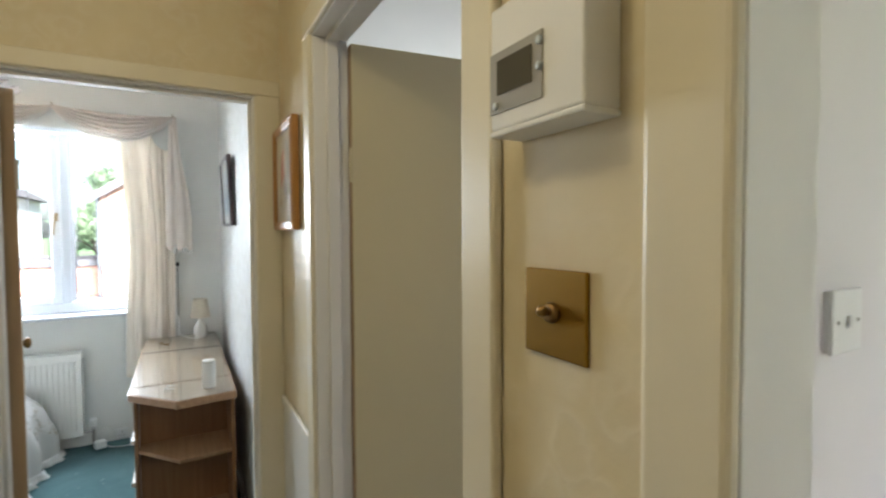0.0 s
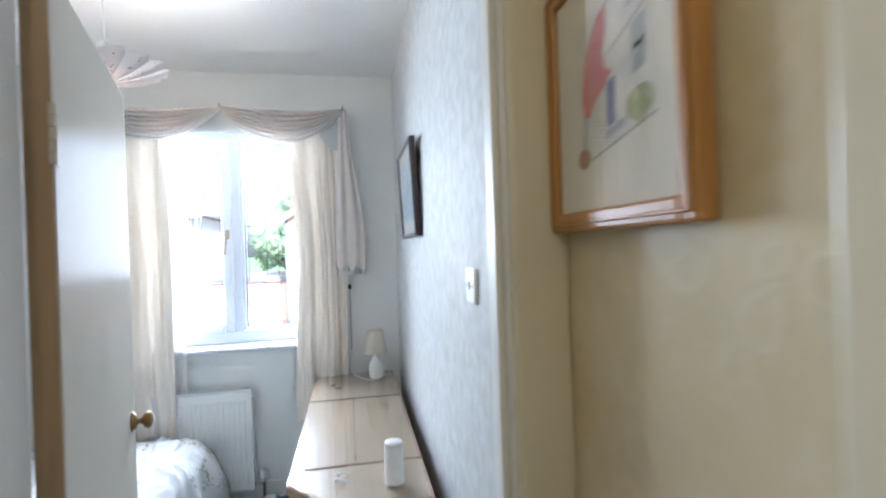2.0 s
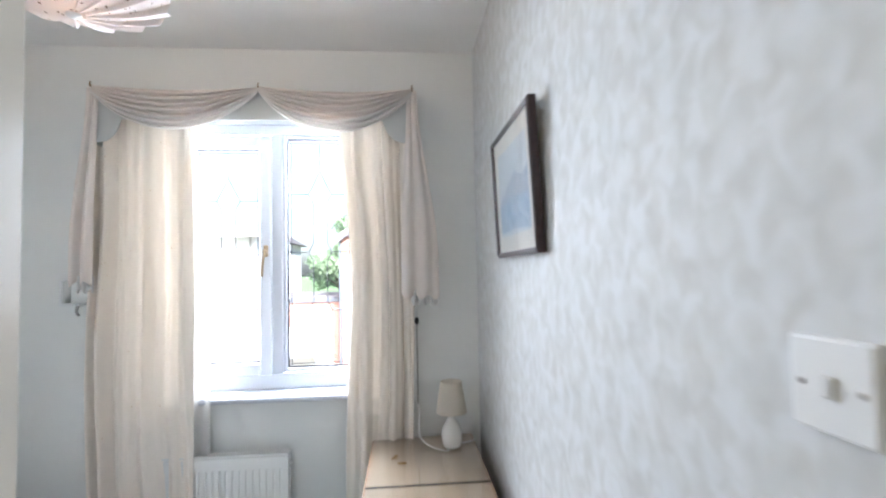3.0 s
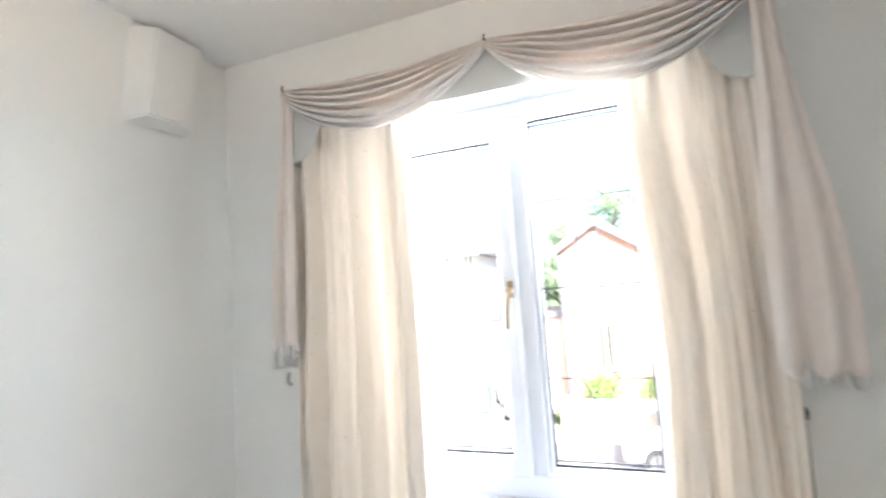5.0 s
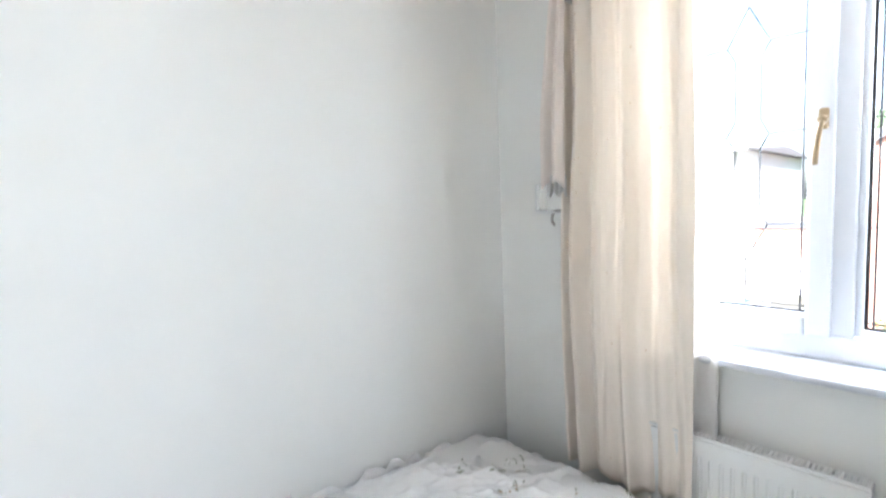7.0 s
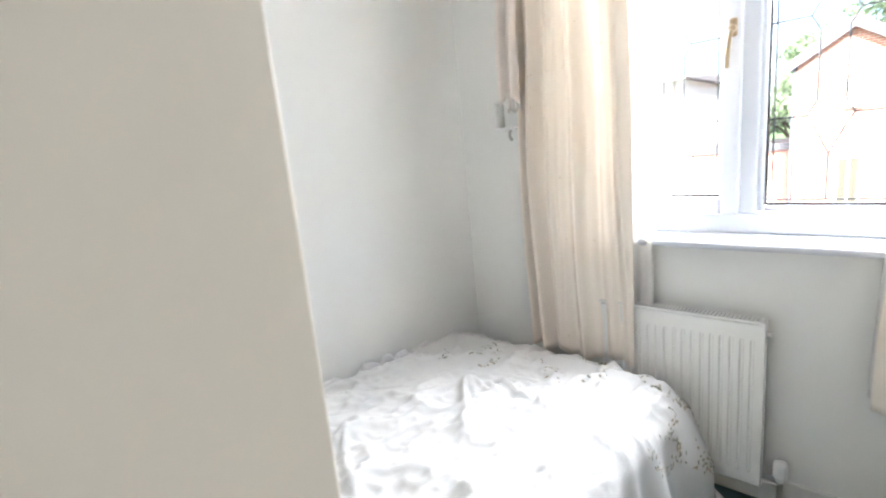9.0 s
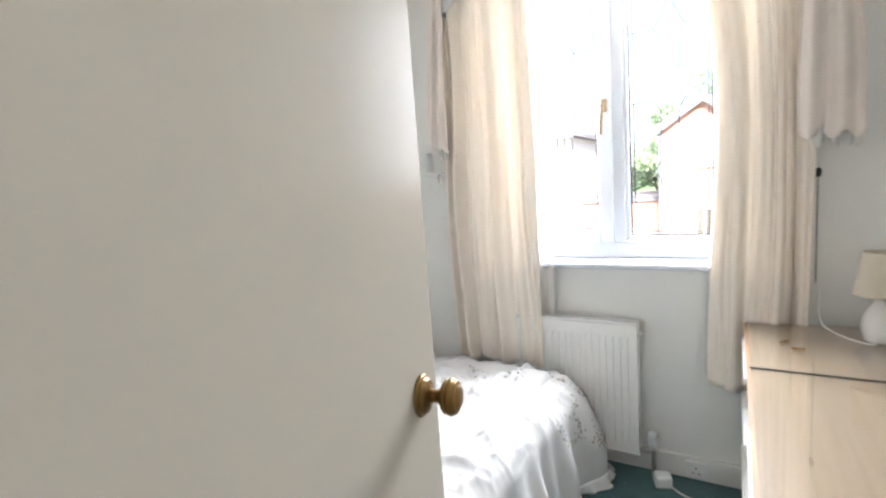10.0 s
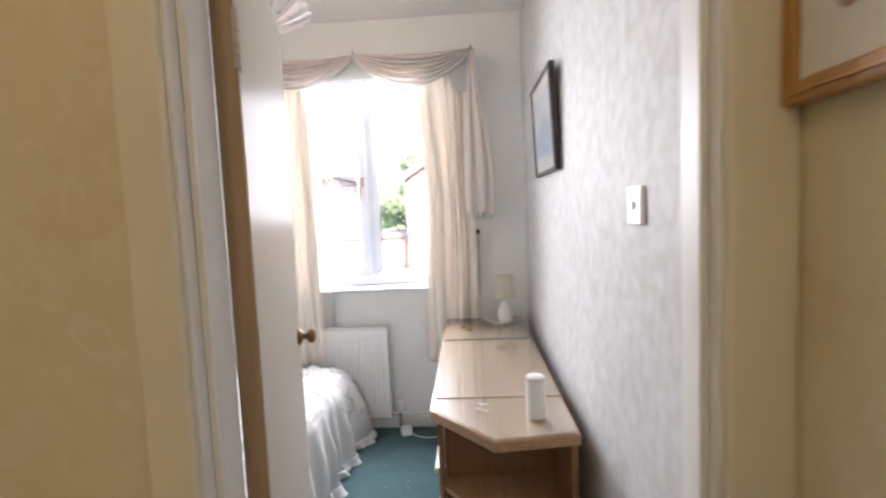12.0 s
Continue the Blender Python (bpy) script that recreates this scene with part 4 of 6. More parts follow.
glass_sheet([gin[0], gin[1], gin[2], (0.026, 1.094), (-0.438, 1.094)])
glass_sheet([(-0.438, 1.098), (0.026, 1.098), (0.029, 1.887), (-0.435, 1.887)])
glass_sheet([(-0.435, 1.893), (0.029, 1.893), (gin[3][0], gin[3][1]), gin[4]])
tagged(mesh_object("glass_joint", boxed(-0.438, 0.026, 1.0950, 1.0970, TOP - 0.0035, TOP + 0.001), desk_oak), "thin gap between two glass sheets on the desk", "joint")
seam = tagged(mesh_object("glass_joint", boxed(-0.435, 0.029, 1.8875, 1.8925, TOP - 0.0035, TOP + 0.001), black), "dark gap between two glass sheets on the desk", "joint")


def table_lamp():
    x, y = -0.078, 2.255
    t = thing("table_lamp", (x, y, TOP + 0.002), "small cream table lamp with a bottle-shaped ceramic base", "table lamp")
    part("base", turned([(0.036, 0), (0.040, 0.004), (0.046, 0.033), (0.046, 0.056), (0.040, 0.084), (0.027, 0.108), (0.018, 0.124), (0.015, 0.14), (0.017, 0.148)], (x, y, TOP + 0.002), 32), ceramic, t, "white ceramic bottle base", True)
    bm = bmesh.new()
    lo, hi = TOP + 0.152, TOP + 0.290
    steps = 40
    rings = []
    for r, z in ((0.068, lo), (0.0685, lo + 0.004), (0.048, hi - 0.004), (0.047, hi), (0.0455, hi - 0.001), (0.066, lo + 0.002)):
        rings.append([bm.verts.new((x + r * math.cos(2 * math.pi * k / steps), y + r * math.sin(2 * math.pi * k / steps), z)) for k in range(steps)])
    for a, b in zip(rings, rings[1:] + rings[:1]):
        for k in range(steps):
            bm.faces.new((a[k], a[(k + 1) % steps], b[(k + 1) % steps], b[k]))
    part("shade", bm, lamp_shade_cloth, t, "cream tapered cloth shade", True)
    part("bulb", turned([(0.010, 0), (0.014, 0.02), (0.025, 0.05), (0.026, 0.065), (0.018, 0.082), (0.004, 0.088)], (x, y, TOP + 0.148), 18), white_plastic, t, "unlit white bulb", True)
    flex = bezier((x - 0.03, y - 0.03, TOP + 0.008), (x + 0.02, y - 0.10, TOP + 0.006), (x - 0.10, y - 0.06, TOP + 0.006), (x - 0.135, y + 0.03, TOP + 0.03), 14)
    flex += bezier((x - 0.135, y + 0.03, TOP + 0.03), (x - 0.16, y + 0.09, TOP + 0.07), (x - 0.12, y + 0.15, TOP + 0.12), (x - 0.145, 2.43, TOP + 0.15), 12)[1:]
    part("flex", tube(flex, 0.003), white_plastic, t, "white flex looping over the desk")
    part("flex", tube(bezier((x + 0.03, y + 0.02, TOP + 0.008), (x + 0.07, y + 0.03, TOP + 0.006), (x + 0.1, y + 0.03, TOP + 0.006), (x + 0.12, y + 0.08, TOP + 0.006)), 0.003), white_plastic, t)


table_lamp()
sp = thing("white_cylinder", (-0.088, 0.914, TOP + 0.002), "plain white upright cylinder device standing on the glass-topped desk", "cylinder device")
part("body", turned([(0.027, 0), (0.0315, 0.004), (0.0315, 0.123), (0.030, 0.128)], (-0.088, 0.914, TOP + 0.002), 40), white_plastic, sp, smooth=False)
part("lid", turned([(0.030, 0.128), (0.0305, 0.134), (0.027, 0.139), (0.010, 0.1405)], (-0.088, 0.914, TOP + 0.002), 40), white_plastic, sp, "slightly domed white lid", True)
part("rim", turned([(0.0300, 0.1275), (0.0306, 0.1285)], (-0.088, 0.914, TOP + 0.002), 40), grey_panel, sp, "fine grey joint line")


def ear_bud(x, y, turn):
    e = thing("ear_bud", (x, y, TOP + 0.002), "tiny white ear bud lying on the desk glass", "ear bud", "ear buds on the desk")
    m = pose(x, y, TOP + 0.002, 0, 0, turn)
    bm = bmesh.new()
    bmesh.ops.create_uvsphere(bm, u_segments=14, v_segments=10, radius=0.0085)
    for v in bm.verts:
        v.co = m @ (Vector((v.co.x, v.co.y * 0.85, v.co.z * 0.9)) + Vector((0, 0, 0.008)))
    part("head", bm, white_plastic, e, smooth=True)
    part("stem", tube([m @ Vector((0.004, 0, 0.007)), m @ Vector((0.020, 0.002, 0.004)), m @ Vector((0.033, 0.001, 0.0035))], 0.0034), white_plastic, e)


ear_bud(-0.272, 1.005, 20)
ear_bud(-0.278, 0.962, -10)
for x, y, a in ((-0.345, 2.14, 30), (-0.318, 2.09, -25)):
    k = tagged(mesh_object("brass_screw_hook", tube([pose(x, y, TOP + 0.006, 0, 0, a) @ Vector(p) for p in ((0, 0, 0), (0.02, 0, 0), (0.032, 0.008, 0.001), (0.024, 0.016, 0))], 0.0035, 8), brass),
               "small brass screw hook lying loose on the desk", "hook", "loose hooks on the desk")


# ---- bed ----
BX0, BX1, BY0, BY1, BTOP = XL + 0.02, -1.115, 0.42, 2.30, 0.545


def spread(s, flat):
    """Cloth running over an edge: s metres along, flat before the edge. Gives (run, fall)."""
    r = 0.13
    if s < flat:
        return s, 0.0
    a = (s - flat) / r
    if a < math.pi / 2:
        return flat + r * math.sin(a) * 0.9, r * (1 - math.cos(a))
    return flat + r * 0.9 + 0.02 * smooth01((s - flat - r * 1.57) / 0.25), r + (s - flat - r * math.pi / 2)


FLATX, FLATY = BX1 - BX0 - 0.06, BY1 - BY0 - 0.04
LENX, LENY = FLATX + 0.13 * 1.571 + 0.36, FLATY + 0.13 * 1.571 + 0.36


CREASES = []
crease_rnd = random.Random(11)
for hub_a, hub_b, heading, fan, count in ((0.78, 1.80, -1.45, 0.55, 9), (0.45, 1.45, -0.6, 0.9, 9), (1.10, 1.35, -2.0, 0.8, 8), (0.62, 1.62, -1.9, 0.7, 7), (0.95, 1.62, -1.2, 0.8, 7), (0.35, 0.95, -1.1, 1.2, 6), (0.95, 0.80, -1.9, 1.2, 6)):
    for k in range(count):
        h = heading + fan * (k / (count - 1) - 0.5) + crease_rnd.uniform(-0.08, 0.08)
        r0 = crease_rnd.uniform(0.0, 0.09)
        CREASES.append((hub_a + r0 * math.cos(h), hub_b + r0 * math.sin(h), math.cos(h), math.sin(h),
                        crease_rnd.uniform(0.16, 0.46), crease_rnd.uniform(0.006, 0.011), crease_rnd.uniform(0.009, 0.017)))


def creases(a, b):
    """Thin folds that fan out from where the cover has been pulled."""
    out = 0.0
    for ca, cb, dx, dy, ln, wd, ht in CREASES:
        s = (a - ca) * dx + (b - cb) * dy
        if 0 < s < ln:
            w = (b - cb) * dx - (a - ca) * dy + 0.02 * math.sin(s * 11 + ca * 30)
            w /= wd * (0.8 + 1.4 * s / ln)
            if abs(w) < 3:
                out += ht * math.exp(-w * w) * math.sin(math.pi * (s / ln) ** 0.6)
    return out


def duvet_at(a, b):
    """a, b: metres of cloth from the wall and from the head."""
    rx, fx = spread(a, FLATX)
    ry, fy = spread(b, FLATY)
    fall = (fx ** 3 + fy ** 3) ** (1 / 3)
    fall = min(fall, 0.50)
    x, y = BX0 + rx, BY0 + ry
    puff = 0.028 * math.sin(math.pi * min(1, a / (FLATX + 0.1))) * (1 if fall < 0.1 else 0.6)
    wr = 0.0
    for k, (f, am) in enumerate(((3.1, 0.016), (7.0, 0.013), (14.0, 0.008), (27.0, 0.004))):
        n = noise.noise((x * f + 3.1 * k, y * f * 0.7 - x * f * 0.5, 1.7 * k))
        wr += am * (max(0.0, 1 - abs(n) * 2.6) ** 2 * 1.5 - 0.3)
    wr += creases(a, b)
    top = 1 - smooth01(fall / 0.12)
    ease = 0.075 * smooth01((b - FLATY + 0.75) / 0.75)
    z = BTOP + puff - ease - fall + wr * (0.35 + 0.65 * top) - 0.02 * (1 - smooth01(a / 0.1))
    side = smooth01((fall - 0.06) / 0.25)
    if fx > 0.02:
        x += side * (0.018 * math.sin(y * 34 + 2 * math.sin(y * 7)) + 0.014 * math.sin(y * 19 + 1.0)) + (0.010 + 0.055 * smooth01((y - 1.95) / 0.45)) * smooth01(fx / 0.3)
    if fy > 0.02:
        y += side * 0.016 * math.sin(x * 31 + 1.5 * math.sin(x * 9))
    return Vector((x, y, max(0.045, z)))


def bed():
    b = thing("bed", ((BX0 + BX1) / 2, 1.35, 0), "single divan bed pushed against the wall below the window", "bed")
    part("divan_base", boxed(BX0, BX1 - 0.06, BY0, BY1 - 0.02, 0.04, 0.30, bevel=0.02), duvet_cloth, b)
    part("mattress", boxed(BX0, BX1 - 0.06, BY0, BY1 - 0.02, 0.30, 0.50, bevel=0.03, seg=4), duvet_cloth, b)
    for x, y in ((BX0 + 0.08, BY0 + 0.1), (BX1 - 0.15, BY0 + 0.1), (BX0 + 0.08, BY1 - 0.12), (BX1 - 0.15, BY1 - 0.12)):
        part("castor", turned([(0.022, 0), (0.024, 0.01), (0.022, 0.04)], (x, y, 0), 12), black, b)
    d = thing("duvet", ((BX0 + BX1) / 2, 1.35, 0.06), "crumpled white duvet with frilled edge and stitched leaf sprigs", "duvet")
    part("cover", sheet(lambda u, v: duvet_at(u * LENX, v * LENY), 200, 310, 0.004), duvet_cloth, d, smooth=True)

    def frill_side(u, v):
        p = duvet_at(LENX, u * LENY)
        k = math.sin(u * 190) * 0.012 + math.sin(u * 83 + 1) * 0.008
        return (p.x + 0.006 + k * v + 0.02 * v, p.y + 0.01 * v * math.sin(u * 140), max(0.006, p.z + 0.008 - (0.048 + 0.014 * math.sin(u * 60)) * v))

    part("frill", sheet(frill_side, 520, 4, 0.002), duvet_cloth, d, "gathered white frill along the hem", True)

    def frill_foot(u, v):
        p = duvet_at(u * LENX, LENY)
        k = math.sin(u * 150) * 0.012
        return (p.x, p.y + 0.006 + k * v + 0.01 * v, max(0.006, p.z + 0.008 - 0.05 * v))

    part("frill", sheet(frill_foot, 300, 4, 0.002), duvet_cloth, d, "gathered white frill along the foot", True)

    def frill_wall(u, v):
        p = duvet_at(0.0, u * LENY)
        return (p.x + 0.012 - 0.012 * v, p.y + 0.006 * math.sin(u * 170) * v, p.z + 0.004 + 0.020 * v + 0.012 * v * math.sin(u * 120 + 2 * math.sin(u * 31)))

    part("frill", sheet(frill_wall, 420, 3, 0.002), duvet_cloth, d, "gathered white frill against the wall", True)
    # stitched sprigs
    rnd = random.Random(7)
    green, tan = bmesh.new(), bmesh.new()
    spots = [(0.28, 1.80), (0.20, 1.74), (0.34, 1.70), (0.55, 1.78), (0.62, 1.70), (0.42, 1.62), (0.80, 1.70), (0.70, 1.92), (0.98, 1.86), (1.08, 1.76), (1.14, 1.60), (1.22, 1.82), (1.26, 1.90), (0.86, 1.98), (0.18, 1.60), (1.06, 1.96), (1.20, 1.72)]
    for a0, b0 in spots:
        turn = rnd.uniform(0, 6.28)
        for k in range(22):
            s = rnd.uniform(-0.085, 0.085)
            w = rnd.choice((-1, 1)) * abs(rnd.gauss(0.012, 0.008)) + 5.0 * s * s
            a = a0 + s * math.cos(turn) - w * math.sin(turn)
            c = b0 + s * math.sin(turn) + w * math.cos(turn)
            if not (0.02 < a < LENX - 0.03 and 0.1 < c < LENY - 0.03):
                continue
            p, pa, pb = duvet_at(a, c), duvet_at(a + 0.006, c), duvet_at(a, c + 0.006)
            e1, e2 = (pa - p).normalized(), (pb - p).normalized()
            nn = e1.cross(e2).normalized()
            h = rnd.uniform(0, 6.28)
            f = e1 * math.cos(h) + e2 * math.sin(h)
            g = e2 * math.cos(h) - e1 * math.sin(h)
            ln, wd = rnd.uniform(0.006, 0.012), rnd.uniform(0.003, 0.0055)
            o = p + nn * 0.0045
            t = green if rnd.random() < 0.72 else tan
            t.faces.new([t.verts.new(o + q) for q in (f * ln, g * wd, f * -ln, g * -wd)])
    tagged(part("stitching", green, thread_green, d, "sage-green stitched leaf sprigs"), kind="stuff")
    tagged(part("stitching", tan, thread_brown, d, "tan stitched buds"), kind="stuff")


bed()


# ---- pendant light ----
def pendant():
    """A shallow pleated bowl that throws its light up to the ceiling."""
    x, y = -1.08, 1.30
    p = thing("pendant_light", (x, y, 2.14), "lit ceiling pendant with a pleated speckled cloth bowl shade", "pendant light")
    part("ceiling_rose", turned([(0.045, 0), (0.042, -0.012), (0.02, -0.024), (0.008, -0.03)], (x, y, H), 24), white_plastic, p, smooth=True)
    part("flex", tube([(x, y, H - 0.025), (x, y, 2.335)], 0.0035), white_plastic, p)
    part("lamp_holder", turned([(0.017, 0), (0.019, 0.01), (0.019, 0.04), (0.012, 0.058)], (x, y, 2.280), 18), white_plastic, p, "cream lamp holder", True)
    profile = ((0.016, 2.190, 0.001), (0.052, 2.195, 0.005), (0.100, 2.208, 0.010), (0.150, 2.228, 0.016), (0.200, 2.254, 0.023))
    pleats = 15
    # each pleat is a broad flat panel with a short return behind the next one
    saw = ((0.0, 0.0), (0.45, 0.55), (0.92, 1.0))
    steps = pleats * len(saw)

    def at(j, k):
        r, z, am = profile[j]
        f, q = saw[k % len(saw)]
        ang = 2 * math.pi * ((k // len(saw)) + f) / pleats
        scallop = 0.45 * am * math.sin(math.pi * f) if j == len(profile) - 1 else 0.0
        rr = r + 0.25 * am * (q - 0.4) + scallop
        return Vector((x + rr * math.cos(ang), y + rr * math.sin(ang), z + am * (q - 0.5)))

    bm = bmesh.new()
    rings = [[bm.verts.new(at(j, k)) for k in range(steps)] for j in range(len(profile))]
    for a, b in zip(rings, rings[1:]):
        for k in range(steps):
            bm.faces.new((a[k], a[(k + 1) % steps], b[(k + 1) % steps], b[k]))
    bm.faces.new(rings[0][::-1])
    bmesh.ops.recalc_face_normals(bm, faces=bm.faces)
    bmesh.ops.solidify(bm, geom=bm.faces[:], thickness=0.002)
    sh = part("shade", bm, shade_cloth, p, "pleated off-white cloth shade with small brown specks", False)
    sp = bmesh.new()
    rnd = random.Random(3)
    for _ in range(170):
        j = rnd.choice((0, 1, 1, 2, 2, 2, 3, 3, 3))
        k = rnd.randrange(steps)
        if k % len(saw) == 2:
            continue
        u, v = rnd.uniform(0.15, 0.85), rnd.uniform(0.15, 0.85)
        p00, p10, p01, p11 = at(j, k), at(j, (k + 1) % steps), at(j + 1, k), at(j + 1, (k + 1) % steps)
        c = p00.lerp(p10, u).lerp(p01.lerp(p11, u), v)
        e, d = (p10 - p00).normalized(), (p01 - p00).normalized()
        nn = e.cross(d).normalized()
        if nn.z > 0:
            nn = -nn
        c += nn * 0.0035
        e, d = e * 0.0045, d * 0.0035
        sp.faces.new([sp.verts.new(c + q) for q in (e, d, -e, -d)])
    tagged(part("speckle", sp, speck_brown, sh, "small brown stitched specks"), kind="stuff")
    part("finial", turned([(0.004, -0.012), (0.012, -0.008), (0.018, 0.0), (0.016, 0.004)], (x, y, 2.189), 16), white_plastic, p, "small cap under the shade", True)
    bulb = material("lit_bulb", (1, 0.8, 0.6), 0.4)
    bulb.node_tree.nodes["Principled BSDF"].inputs["Emission Color"].default_value = (1, 0.62, 0.36, 1)
    bulb.node_tree.nodes["Principled BSDF"].inputs["Emission Strength"].default_value = 6
    part("bulb", turned([(0.004, 0), (0.018, 0.006), (0.026, 0.024), (0.024, 0.040), (0.014, 0.060), (0.010, 0.072)], (x, y, 2.210), 20), bulb, p, "warm glowing bulb", True)
    for k in range(3):
        a = 2.09 * k + 0.4
        part("shade_carrier", tube([(x + 0.018 * math.cos(a), y + 0.018 * math.sin(a), 2.315), (x + 0.190 * math.cos(a), y + 0.190 * math.sin(a), 2.256)], 0.0012, 6), white_plastic, p)


pendant()


# ---- pictures ----
def picture_on_long_wall(XR, name, y0, y1, z0, z1, border, depth, wood_mat, mount, label, paint, tilt=0.0):
    """A framed picture on a wall that faces -x. paint(bm, y, z): fills the art in coloured flat shapes."""
    p = thing(name, (XR, (y0 + y1) / 2, z0), label, "picture")
    xf = XR - depth
    bm = bmesh.new()
    for a in ((y0, y0 + border, z0, z1), (y1 - border, y1, z0, z1), (y0 + border, y1 - border, z0, z0 + border), (y0 + border, y1 - border, z1 - border, z1)):
        add_box(bm, xf, XR - 0.004, *a, bevel=0.004, seg=2)
    part("picture_frame", bm, wood_mat, p)
    bm = bmesh.new()
    s = border * 0.35
    for a in ((y0 + s, y0 + s + 0.004, z0 + s, z1 - s), (y1 - s - 0.004, y1 - s, z0 + s, z1 - s), (y0 + s, y1 - s, z0 + s, z0 + s + 0.004), (y0 + s, y1 - s, z1 - s - 0.004, z1 - s)):
        add_box(bm, xf - 0.003, xf, *a, bevel=0.0012, seg=2)
    part("moulded_bead", bm, wood_mat, p)
    part("mount", boxed(XR - depth + 0.008, XR - depth + 0.010, y0 + border, y1 - border, z0 + border, z1 - border), mount_card, p, "cream mount card")
    ym0, ym1, zm0, zm1 = y0 + border + mount, y1 - border - mount, z0 + border + mount, z1 - border - mount
    paint(p, XR - depth + 0.0078, ym0, ym1, zm0, zm1)
    g = part("glazing", boxed(XR - depth + 0.003, XR - depth + 0.005, y0 + border, y1 - border, z0 + border, z1 - border), picture_glass, p, "picture glass that mirrors the room")
    g.visible_shadow = False
    p.rotation_euler = (0, -radians(tilt), 0)
    return p


def wash(name, c, c2, scale):
    m = material(name, c, 0.8)
    v = coords(m)
    colour_in(m, ramp(m, noise_tex(m, v, scale, 5, 0.6, 0.8), [(0.35, c), (0.65, c2)]))
    return m


def flat_shape(parent, name, mat, x, pts, label=""):
    bm = bmesh.new()
    bm.faces.new([bm.verts.new((x, y, z)) for y, z in pts])
    return part(name, bm, mat, parent, label)


def seascape(p, x, y0, y1, z0, z1):
    sky_w = wash("pale_sky_wash", (0.50, 0.56, 0.60), (0.62, 0.66, 0.68), 9)
    sea_w = wash("blue_sea_wash", (0.22, 0.33, 0.46), (0.46, 0.56, 0.64), 22)
    hill_w = wash("grey_hill_wash", (0.30, 0.36, 0.44), (0.42, 0.48, 0.55), 30)
    w, h = y1 - y0, z1 - z0
    flat_shape(p, "sky_area", sky_w, x, [(y0, z0), (y1, z0), (y1, z1), (y0, z1)], "pale grey-blue painted sky")
    flat_shape(p, "hill_area", hill_w, x - 0.0004, [(y1, z0 + h * 0.42), (y1 - w * 0.2, z0 + h * 0.5), (y1 - w * 0.45, z0 + h * 0.62), (y1 - w * 0.6, z0 + h * 0.7), (y1 - w * 0.8, z0 + h * 0.58), (y0, z0 + h * 0.66), (y0, z0 + h * 0.35), (y1, z0 + h * 0.3)], "hazy blue headland")
    flat_shape(p, "sea_area", sea_w, x - 0.0008, [(y1, z0 + h * 0.04), (y1, z0 + h * 0.36), (y1 - w * 0.5, z0 + h * 0.42), (y0, z0 + h * 0.38), (y0, z0 + h * 0.02), (y1 - w * 0.5, z0 + h * 0.06)], "blue washed sea")


